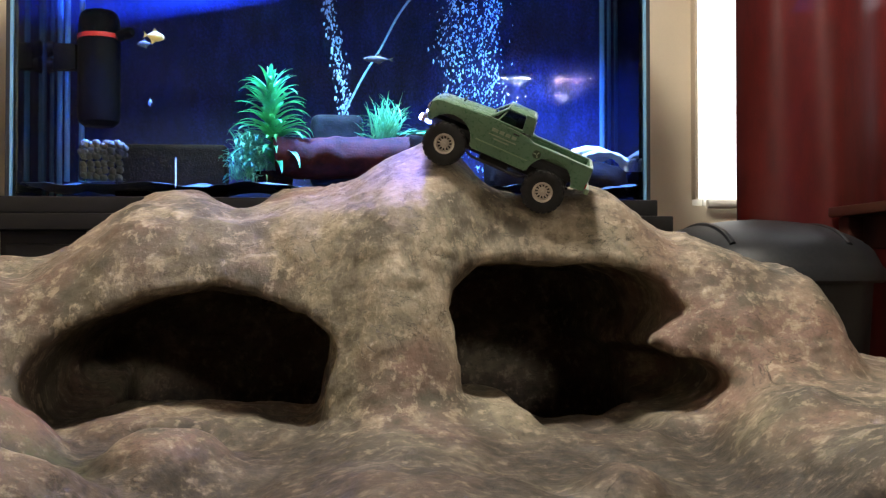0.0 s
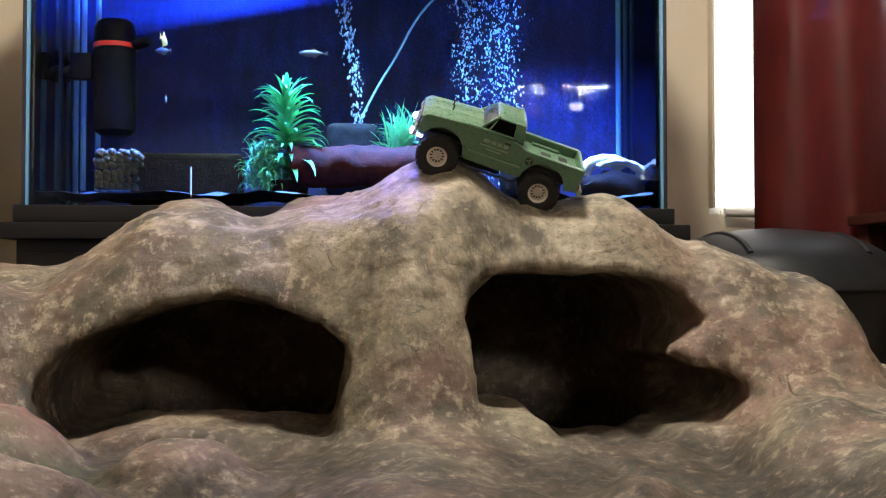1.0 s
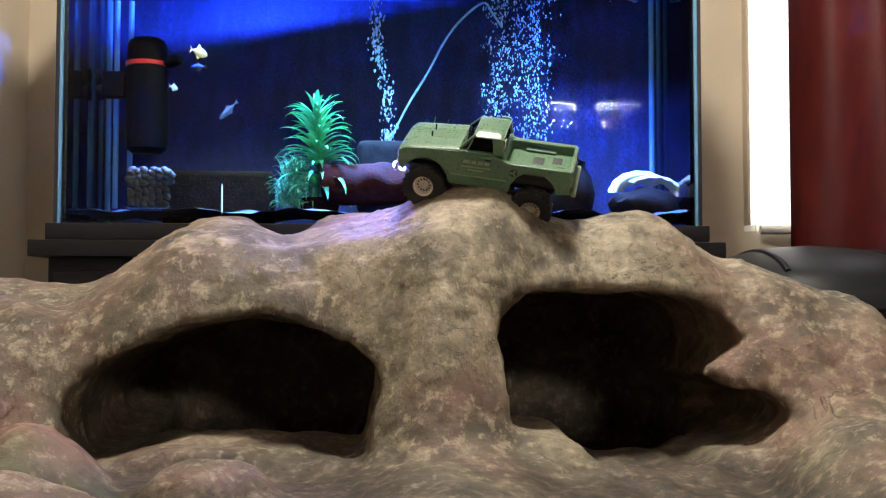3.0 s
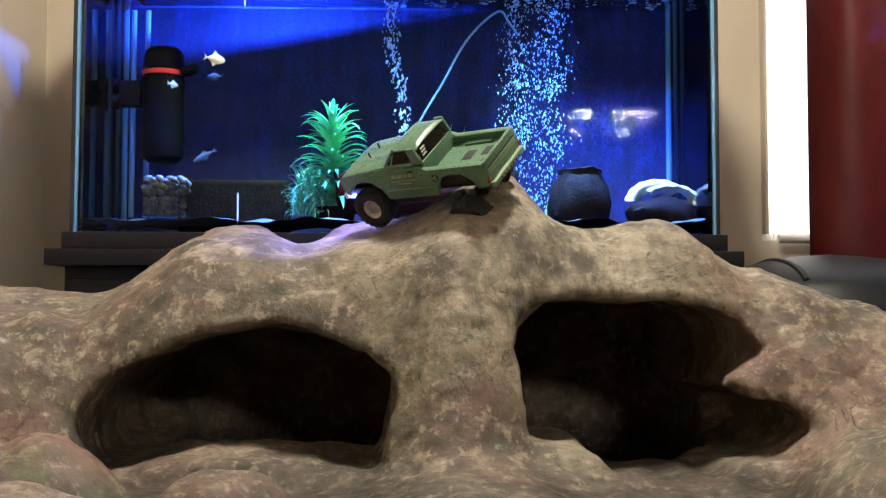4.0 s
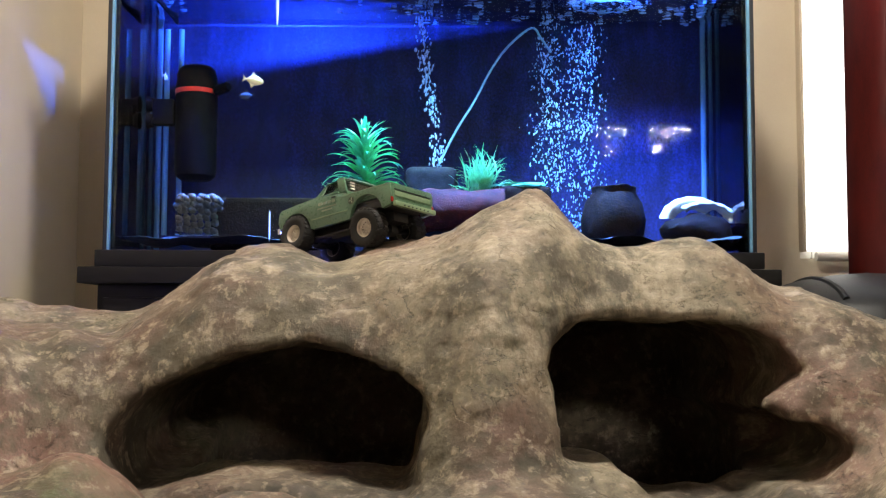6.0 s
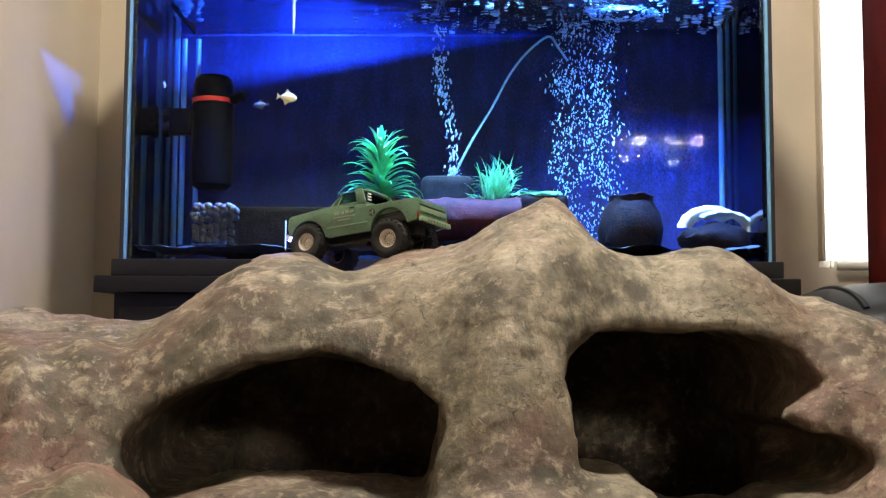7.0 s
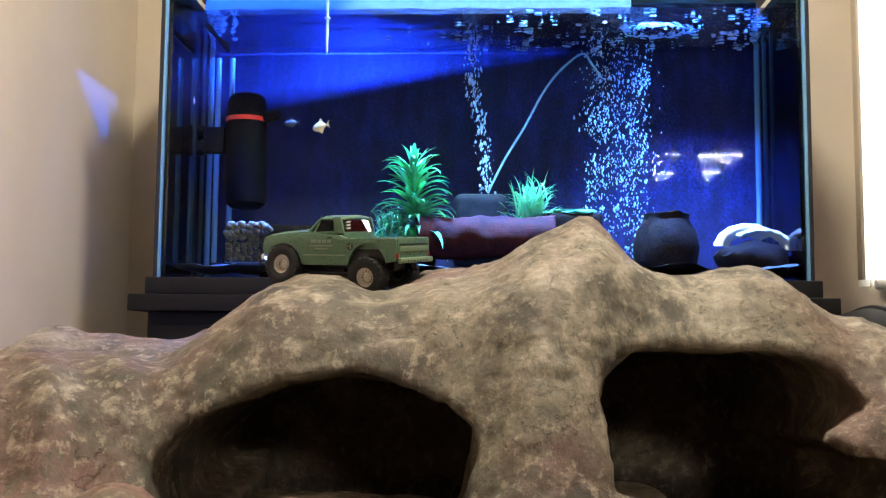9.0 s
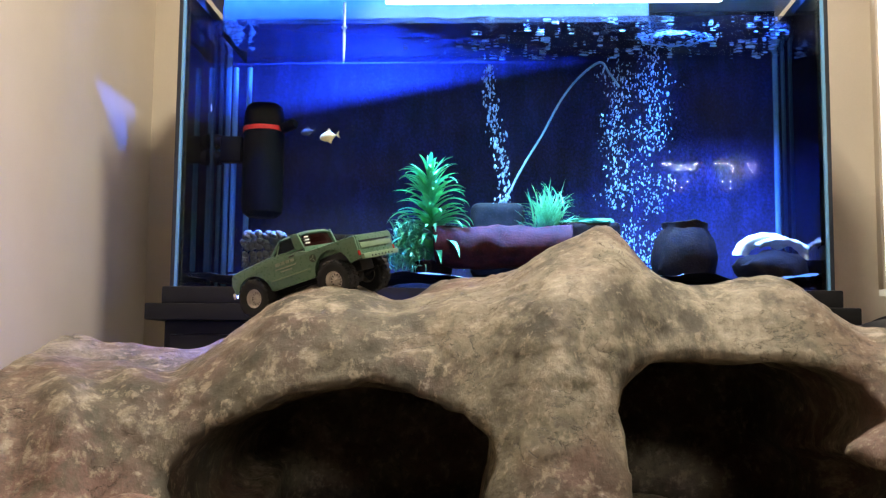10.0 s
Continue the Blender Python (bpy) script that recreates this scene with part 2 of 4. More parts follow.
wn = box(-0.858, 0.895, 0.56, 0.68, 0.0, 2.4)
box(1.62, 3.0, 0.56, 0.68, 0.0, 2.4, bm=wn)
box(0.895, 1.62, 0.56, 0.68, 0.0, 0.775, bm=wn)
box(0.895, 1.62, 0.56, 0.68, 1.98, 2.4, bm=wn)
setting("wall_north", wn, WALL, "beige painted wall with a window behind the aquarium", "wall")

# ---- the rock ----


class Lattice:
    """Smooth value noise for whole arrays of points."""

    def __init__(self, seed):
        self.v = np.random.default_rng(seed).random((32, 32, 32)).astype(np.float32) * 2 - 1

    def at(self, p):
        i = np.floor(p).astype(np.int32)
        f = (p - i).astype(np.float32)
        f = f * f * (3 - 2 * f)
        out = 0
        for a in (0, 1):
            for b in (0, 1):
                for c in (0, 1):
                    w = (f[..., 0] if a else 1 - f[..., 0]) * (f[..., 1] if b else 1 - f[..., 1]) * (f[..., 2] if c else 1 - f[..., 2])
                    out = out + w * self.v[(i[..., 0] + a) % 32, (i[..., 1] + b) % 32, (i[..., 2] + c) % 32]
        return out


def bell(x, centre, left, right):
    w = np.where(x < centre, left, right)
    return np.exp(-((x - centre) / w) ** 2)


def step(x, a, b):
    t = np.clip((x - a) / (b - a), 0, 1)
    return t * t * (3 - 2 * t)


def smin(a, b, k):
    h = np.clip(0.5 + 0.5 * (b - a) / k, 0, 1)
    return b + (a - b) * h - k * h * (1 - h)


def shoulder(x):
    """Broad height of the rock along its length."""
    z = 0.626 + 0.086 * step(x, -0.395, -0.225) - 0.006 * step(x, -0.06, 0.06) - 0.048 * step(x, 0.33, 0.43) - 0.036 * step(x, 0.43, 0.56)
    z = z - 0.135 * step(x, 0.565, 0.675) - 0.03 * step(x, 0.66, 0.76) - 0.60 * step(x, 0.79, 0.88)
    return z - 0.09 * step(x, -0.565, -0.69) - 0.60 * step(x, -0.72, -0.80)


def knobs(x):
    """Humps and dips of the ridge itself."""
    z = 0.014 * bell(x, -0.195, 0.06, 0.035) + 0.009 * bell(x, -0.06, 0.03, 0.08) - 0.024 * bell(x, -0.122, 0.034, 0.028)
    return z + 0.063 * bell(x, 0.127, 0.100, 0.054) + 0.010 * bell(x, 0.127, 0.02, 0.03) + 0.018 * bell(x, 0.31, 0.06, 0.05) + 0.013 * bell(x, -0.55, 0.05, 0.035)


def rock_top(x, y):
    ridge = -0.735 + 0.155 * step(x, 0.085, -0.10) - 0.05 * step(x, -0.30, -0.42)
    face = -0.735
    back, front = np.maximum(y - ridge, 0), np.maximum(face - y, 0)
    rise = np.clip(ridge - y, 0, ridge - face)
    pillar = bell(x, 0.070, 0.070, 0.070)
    left, right = bell(x, -0.47, 0.25, 0.10), bell(x, 0.55, 0.11, 0.25)
    cliff = 0.215 * (1 - 0.45 * left - 0.55 * right)
    fall = 0.17 * rise + 0.26 * front + cliff * step(front - 0.055 * pillar - 0.05 * left - 0.03 * right, 0.055, 0.215) + 0.7 * step(front, 0.50, 0.70)
    fall = fall + 0.06 * step(back, 0.02, 0.2) + 0.7 * step(back, 0.36 - 0.13 * step(x, 0.0, -0.2), 0.50 - 0.13 * step(x, 0.0, -0.2))
    z = shoulder(x) + knobs(x) * np.exp(-((rise + front) / 0.13) ** 1.6) - fall
    side = step(x, -0.33, -0.45) + step(x, 0.43, 0.52)
    z = z + 0.008 * side * np.sin(34 * (x * 0.8 + y) + 3 * np.sin(14 * x)) * step(front + rise, 0.06, 0.18)
    # low shelf before the caves: two basins, the pillar's foot and rounded mounds
    shelf = 0.422 - 0.06 * np.maximum(front - 0.15, 0) + 0.065 * step(x, 0.35, 0.50) + 0.040 * step(x, -0.25, -0.37) - 0.70 * step(front, 0.50, 0.70) - 0.7 * step(back, 0.30, 0.40)
    shelf = shelf - 0.65 * step(x, 0.72, 0.87) - 0.65 * step(x, -0.64, -0.79)
    shelf = shelf + 0.030 * bell(x, 0.070, 0.05 + 0.16 * front, 0.05 + 0.16 * front) - 0.020 * step(front, 0.10, 0.20) * (bell(x, 0.30, 0.09, 0.10) + bell(x, -0.14, 0.12, 0.09))
    for bx, by, r, h in ((-0.155, -1.03, 0.066, 0.058), (-0.320, -0.985, 0.060, 0.030), (0.268, -1.13, 0.045, 0.040), (-0.262, -1.165, 0.080, 0.050), (0.190, -0.93, 0.040, 0.040), (0.46, -1.02, 0.06, 0.02)):
        shelf = shelf + h * np.exp(-(((x - bx) ** 2 + (y - by) ** 2) / (r * r)) ** 1.5)
    return -smin(-z, -shelf, 0.035)


def hollow_left(x, y, z):
    top = 0.588 - 2.0 * (x + 0.148) ** 2
    floor_z = 0.434 + 0.020 * bell(x, -0.205, 0.07, 0.12) + 0.15 * np.maximum(y + 0.75, 0)
    right = 0.010 + 0.22 * (z - 0.55)
    s = smin(top - z, z - floor_z, 0.02)
    s = smin(s, x + 0.342, 0.04)
    s = smin(smin(s, right - x, 0.03), y + 0.95, 0.03)
    return smin(s, -0.46 - y, 0.05)


def hollow_right(x, y, z):
    top = 0.620 - 0.45 * (x - 0.24) ** 2 - 6 * np.maximum(0.19 - x, 0) ** 2 - 1.0 * np.maximum(x - 0.3, 0) ** 2
    floor_z = 0.428 + 0.034 * step(x, 0.235, 0.20)
    left = 0.131 - 0.12 * (z - 0.55)
    s = smin(top - z, z - floor_z, 0.02)
    s = smin(s, x - left, 0.03)
    deep = np.maximum(y + 0.86, 0)
    s = smin(s, 0.412 - 0.35 * np.abs(z - 0.56) - 0.12 * deep - x, 0.03)
    main = smin(smin(s, y + 0.95, 0.03), -0.46 - y, 0.05)
    low = 0.063 - np.sqrt(((x - 0.378) / 1.35) ** 2 + ((z - 0.480) / 0.62) ** 2 + ((y + 0.80) / 3.0) ** 2)
    return -smin(-main, -low, 0.015)


def hollow_inside(x, y, z):
    """Unseen hollow added behind both caves to keep them dark."""
    q = np.sqrt(np.maximum(np.abs(x - 0.055) - 0.29, 0) ** 2 + np.maximum(np.abs(y + 0.60) - 0.09, 0) ** 2 + np.maximum(np.abs(z - 0.36) - 0.11, 0) ** 2)
    return 0.05 - q


def hook(x, y, z):
    """A stone tooth that reaches into the second cave."""
    t = np.clip((x - 0.368) / 0.10, 0, 1)
    r = 0.004 + 0.022 * t
    return np.sqrt(((y + 0.855 - 0.02 * t) / 1.9) ** 2 + (z - 0.527 - 0.016 * t) ** 2 + np.maximum(0.368 - x, 0) ** 2 + np.maximum(x - 0.46, 0) ** 2) - r


def build_rock():
    h = 0.0066
    xs, ys, zs = np.arange(-0.82, 0.90, h), np.arange(-1.45, -0.22, h), np.arange(-0.03, 0.86, h)
    x, y, z = (a.astype(np.float32) for a in np.meshgrid(xs, ys, zs, indexing="ij", sparse=True))
    warp = Lattice(3)
    g = np.stack(np.meshgrid(xs, ys, np.arange(2), indexing="ij"), -1)[:, :, 0]
    top = rock_top(g[..., 0], g[..., 1]) + 0.007 * warp.at(g * 10) + 0.004 * warp.at(g * 25 + 5)
    s = (z - top[..., None].astype(np.float32)) * 0.7
    s = -smin(-s, -(0.0 - z), 0.002)
    p = np.stack(np.broadcast_arrays(x, y, z), -1)
    rough = 0.005 * warp.at(p * 16) + 0.003 * warp.at(p * 41 + 7)
    del p
    for hollow in (hollow_left, hollow_right, hollow_inside):
        s = -smin(-s, -(hollow(x, y, z) * 0.8 + rough), 0.011)
    s = smin(s, hook(x, y, z) + 0.9 * rough, 0.02)
    # surface net: one vertex in each cell that the surface crosses
    inside = s < 0
    n = np.array(s.shape) - 1
    count = np.zeros(n, np.float32)
    acc = np.zeros((*n, 3), np.float32)
    corners = [(a, b, c) for a in (0, 1) for b in (0, 1) for c in (0, 1)]

    def sl(a, c):
        return a[c[0]:c[0] + n[0], c[1]:c[1] + n[1], c[2]:c[2] + n[2]]

    for c in corners:
        for ax in range(3):
            if c[ax] == 0:
                e = tuple(v + (k == ax) for k, v in enumerate(c))
                va, vb = sl(s, c), sl(s, e)
                hit = (va < 0) != (vb < 0)
                t = np.where(hit, va / np.where(hit, va - vb, 1), 0)
                count += hit
                for k in range(3):
                    acc[..., k] += hit * (c[k] + (t if k == ax else 0))
    cell = count > 0
    idx = np.full(n, -1, np.int64)
    idx[cell] = np.arange(cell.sum())
    co = np.argwhere(cell) + acc[cell] / count[cell][:, None]
    co = co * h + np.array([xs[0], ys[0], zs[0]])
    faces = []
    for ax in range(3):
        o = [k for k in range(3) if k != ax]
        lo = [slice(1, n[k]) for k in range(3)]
        lo[ax] = slice(0, n[ax])
        hi = list(lo)
        hi[ax] = slice(1, n[ax] + 1)
        a, b = inside[tuple(lo)], inside[tuple(hi)]
        for flip in (False, True):
            sel = np.argwhere((a & ~b) if not flip else (~a & b))
            q = sel.copy()
            for k in o:
                q[:, k] += 1
            quad = []
            for d0, d1 in ((0, 0), (1, 0), (1, 1), (0, 1)):
                r = q.copy()
                r[:, o[0]] -= d0
                r[:, o[1]] -= d1
                quad.append(idx[r[:, 0], r[:, 1], r[:, 2]])
            quad = np.stack(quad, 1)
            if flip != (ax == 1):
                quad = quad[:, ::-1]
            faces.append(quad[(quad >= 0).all(1)])
    faces = np.concatenate(faces)
    # dents, ridges and brushed grain along the normal
    nor = np.zeros_like(co)
    fn = np.cross(co[faces[:, 2]] - co[faces[:, 0]], co[faces[:, 3]] - co[faces[:, 1]])
    for k in range(4):
        np.add.at(nor, faces[:, k], fn)
    nor /= np.linalg.norm(nor, axis=1)[:, None] + 1e-9
    a, b = Lattice(8), Lattice(9)
    wob = co + 0.03 * np.stack([a.at(co * 6 + k * 9.1) for k in range(3)], 1)
    ridges = 1 - np.abs(a.at(wob * np.array([34, 34, 15]))) * 2
    folds = 1 - np.abs(b.at(wob * np.array([19, 8, 8]) + 3.3)) * 2
    cracks = np.clip(1 - np.abs(b.at(wob * np.array([22, 30, 40]) + 11)) * 9, 0, 1)
    co = co + nor * (0.0014 * b.at(co * 44) + 0.0010 * ridges + 0.0016 * folds - 0.0024 * cracks + 0.0010 * a.at(co * 90))[:, None]
    me = bpy.data.meshes.new("rock_hill")
    me.from_pydata(co.tolist(), [], faces.tolist())
    me.polygons.foreach_set("use_smooth", np.ones(len(faces), bool))
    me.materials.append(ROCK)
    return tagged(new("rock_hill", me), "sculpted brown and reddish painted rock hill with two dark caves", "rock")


build_rock()

# ---- window, curtain, bin, side table ----
# daylight through the blind is given as emission of the cloth
BLIND = Mat("white_roller_blind", 0.8).base((0.85, 0.86, 0.84)).glow((1.0, 1.0, 0.97), 1.6).m


def window():
    w = tagged(new("window_1"), "bright daylit window with a lowered white blind", "window", kind="structure")
    fr = box(0.895, 0.925, 0.565, 0.70, 0.775, 1.98, 0.004)
    box(1.59, 1.62, 0.565, 0.70, 0.775, 1.98, 0.004, fr)
    box(0.925, 1.59, 0.565, 0.70, 1.95, 1.98, 0.004, fr)
    box(0.925, 1.59, 0.565, 0.70, 0.775, 0.80, 0.004, fr)
    part("window_frame", fr, WHITE, w)
    part("side_channel", box(0.893, 0.901, 0.528, 0.5595, 0.79, 2.0, 0.002), WALL, w)
    part("blind", box(0.908, 1.60, 0.543, 0.548, 0.792, 1.99), BLIND, w, "sunlit white fabric blind")
    part("bottom_rail", lathe([(0, 0), (0.011, 0), (0.012, 0.003), (0.012, 0.66), (0.011, 0.663), (0, 0.663)], 16, m=pose(0.928, 0.540, 0.779, 0, 90, 0)), WHITE, w)


def curtain():
    bm = bmesh.new()
    nx, nz = 150, 24
    grid = []
    for j in range(nz + 1):
        z = 0.06 + 2.1 * j / nz
        row = []
        for i in range(nx + 1):
            u = i / nx
            fold = 0.055 * math.sin(2 * math.pi * (u * 3.1 + 0.03 * math.sin(z * 3))) + 0.006 * math.sin(2 * math.pi * u * 7.7 + 1.3 * z)
            row.append(bm.verts.new((0.955 - 0.008 * (z - 0.8) + 1.0 * u, 0.40 + fold * (0.6 + 0.3 * math.sin(5 * u + z)), z)))
        grid.append(row)
    for a, b in zip(grid, grid[1:]):
        for i in range(nx):
            bm.faces.new((a[i], a[i + 1], b[i + 1], b[i]))
    bmesh.ops.solidify(bm, geom=bm.faces[:], thickness=0.003)
    c = thing("curtain", "dark red satin curtain hanging beside the window", "curtain")
    part("cloth", bm, CURTAIN, c, angle=80)
    part("curtain_rod", lathe([(0, 0), (0.012, 0), (0.012, 1.35), (0, 1.35)], 16, m=pose(0.75, 0.40, 2.17, 0, 90, 0)), BLACK_PLASTIC, c)


def bin_with_lid():
    b = thing("storage_bin", "dark grey plastic bin with a domed ridged lid", "bin", pose(0.90, 0.17, 0))
    part("body", lathe([(0, 0), (0.19, 0), (0.205, 0.01), (0.245, 0.60), (0.24, 0.605), (0, 0.605)], 48), BIN, b)
    dome = [(0.262, 0.585), (0.268, 0.59), (0.268, 0.612), (0.26, 0.622)]
    dome += [(0.255 * math.cos(a * math.pi / 24), 0.625 + 0.095 * math.sin(a * math.pi / 24)) for a in range(1, 12)] + [(0, 0.722)]
    part("lid", lathe(dome, 48), BIN, b, "domed dark grey plastic lid")
    for s in (-1, 1):
        pts = [(0.12 * s, y, 0.623 + 0.095 * math.sqrt(max(0, 1 - (0.12 ** 2 + y * y) / 0.255 ** 2))) for y in [-0.20 + 0.40 * k / 24 for k in range(25)]]
        part("lid_ridge", tube(pts, 0.007, 8), BIN, b)


def side_table():
    t = thing("side_table", "dark reddish brown wooden side table by the curtain", "table", pose(1.42, 0.165, 0))
    part("tabletop", box(-0.275, 0.275, -0.165, 0.165, 0.735, 0.758, 0.005), WOOD, t)
    part("apron", box(-0.22, 0.22, -0.13, 0.13, 0.66, 0.735, 0.003), WOOD, t)
    for sx in (-1, 1):
        for sy in (-1, 1):
            m = pose(sx * 0.235, sy * 0.13, 0.0) @ Matrix.Shear("XY", 4, (0.0, 0.0))
            bm = box(-0.026, 0.026, -0.026, 0.026, 0, 0.735, 0.005)
            for v in bm.verts:
                v.co.x += sx * -0.03 * (v.co.z - 0.5) * (1 if v.co.z > 0.4 else 0.4)
            bm.transform(m)
            part("leg", bm, WOOD, t)
    r = thing("paper_pad", "small white folded paper on the side table", "paper", pose(1.21, 0.06, 0.758))
    part("sheet", box(-0.035, 0.035, -0.03, 0.03, 0.0, 0.006, 0.002), WHITE, r)


window()
curtain()
bin_with_lid()
side_table()

# ---- aquarium ----
TW, TD, T0, T1 = 0.61, 0.32, 0.75, 1.325
# the bright blue base colour stands in for light piped along the glass
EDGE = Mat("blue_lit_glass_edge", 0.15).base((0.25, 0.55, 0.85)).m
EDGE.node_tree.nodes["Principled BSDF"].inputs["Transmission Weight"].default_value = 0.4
SILICONE = grained("dark_sealant", (0.008, 0.010, 0.016), (0.016, 0.020, 0.03), 0.4, 60)
GRAVEL = grained("dark_gravel", (0.010, 0.009, 0.012), (0.055, 0.045, 0.05), 0.7, 90, 0.6, 0.004)


def aquarium():
    a = thing("aquarium", "large glass fish tank lit blue on a black stand", "aquarium")
    part("front_pane", box(-TW, TW, 0.0, 0.008, T0, T1), GLASS, a, smooth=False)
    for s in (-1, 1):
        part("side_pane", box(min(s * TW, s * (TW - 0.008)), max(s * TW, s * (TW - 0.008)), 0.010, TD, T0, T1), SIDE_GLASS, a, smooth=False)
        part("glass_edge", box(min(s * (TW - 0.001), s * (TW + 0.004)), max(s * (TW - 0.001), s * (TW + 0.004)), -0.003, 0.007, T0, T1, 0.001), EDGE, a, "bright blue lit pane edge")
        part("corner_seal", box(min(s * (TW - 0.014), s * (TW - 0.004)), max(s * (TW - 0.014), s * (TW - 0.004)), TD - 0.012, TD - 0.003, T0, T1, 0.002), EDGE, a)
        part("sealant", box(min(s * (TW + 0.004), s * (TW + 0.012)), max(s * (TW + 0.004), s * (TW + 0.012)), -0.002, 0.02, T0, T1, 0.001), SILICONE, a)
    part("back_panel", box(-TW - 0.02, TW + 0.02, TD + 0.004, TD + 0.02, T0, T1), BACKDROP, a, "dark blue speckled backing")
    part("base_rim", box(-0.632, 0.632, -0.018, 0.36, 0.718, T0, 0.003), BLACK_PLASTIC, a)
    rim = box(-0.625, 0.625, -0.014, 0.012, T1, T1 + 0.022, 0.002)
    box(-0.625, 0.625, TD - 0.01, 0.35, T1, T1 + 0.022, 0.002, rim)
    box(-0.625, -0.600, 0.012, TD - 0.01, T1, T1 + 0.022, 0.002, rim)
    box(0.600, 0.625, 0.012, TD - 0.01, T1, T1 + 0.022, 0.002, rim)
    part("top_rim", rim, BLACK_PLASTIC, a)
    bm = bmesh.new()
    bmesh.ops.create_grid(bm, x_segments=120, y_segments=40, size=1)
    for v in bm.verts:
        v.co = Vector((v.co.x * (TW - 0.012), TD / 2 + v.co.y * (TD / 2 - 0.012), 0))
        n = noise.fractal(v.co * 9, 1, 2, 3)
        v.co.z = 0.775 + 0.014 * n + 0.02 * v.co.y
    part("gravel_bed", bm, GRAVEL, a, "dark gravel on the tank floor")
    s = thing("aquarium_stand", "black wooden stand under the fish tank", "stand")
    part("top_board", box(-0.656, 0.656, -0.042, 0.43, 0.686, 0.717, 0.003), STAND, s)
    part("body", box(-0.63, 0.63, 0.0, 0.42, 0.05, 0.686, 0.003), STAND, s)
    for x in (-0.315, 0.315):
        part("door", box(x - 0.30, x + 0.30, -0.018, 0.0, 0.08, 0.66, 0.004), STAND, s)


aquarium()


# ---- the toy truck ----
GREEN = grained("green_truck_paint", (0.082, 0.158, 0.096), (0.102, 0.186, 0.114), 0.30, 60, 0.0)
GREEN.node_tree.nodes["Principled BSDF"].inputs["Specular IOR Level"].default_value = 0.5
TRIM = grained("pale_green_trim", (0.17, 0.25, 0.145), (0.21, 0.30, 0.175), 0.4, 90, 0.03)
RUBBER = grained("black_rubber", (0.006, 0.006, 0.006), (0.013, 0.012, 0.012), 0.8, 160, 0.4, 0.0006)
CHROME = grained("worn_chrome", (0.55, 0.52, 0.48), (0.72, 0.68, 0.62), 0.25, 90, 0.02, metal=1.0)
RIM = grained("tan_silver_rim", (0.50, 0.45, 0.39), (0.66, 0.60, 0.54), 0.35, 120, 0.05, metal=0.5)
CHASSIS = grained("black_chassis", (0.008, 0.008, 0.009), (0.018, 0.018, 0.02), 0.55, 80)
TINT = clear_pane("truck_window", (0.45, 0.47, 0.46), 1.25)
SEAT = grained("dark_cab_interior", (0.020, 0.018, 0.016), (0.05, 0.04, 0.035), 0.7, 90)
LAMP = Mat("headlight_glow", 0.2).base((0.7, 0.8, 1.0)).glow((0.12, 0.16, 1.0), 5500.0).m
POD = Mat("pod_glow", 0.2).base((0.5, 0.6, 1.0)).glow((0.18, 0.24, 1.0), 14.0).m
RED_LENS = Mat("red_lens", 0.25).base((0.30, 0.02, 0.015)).m
DECAL = grained("pale_decal", (0.17, 0.22, 0.145), (0.30, 0.34, 0.25), 0.5, 400, 0.0)
DARK_DECAL = grained("dark_decal", (0.02, 0.035, 0.018), (0.04, 0.06, 0.03), 0.5, 200, 0.0)
MM = 0.00097


def arc(cx, cz, r, a0, a1, n):
    return [(cx + r * math.cos(radians(a0 + (a1 - a0) * k / n)), cz + r * math.sin(radians(a0 + (a1 - a0) * k / n))) for k in range(n + 1)]


def scaled(bm):
    bm.transform(Matrix.Diagonal((MM, MM, MM, 1)))
    return bm


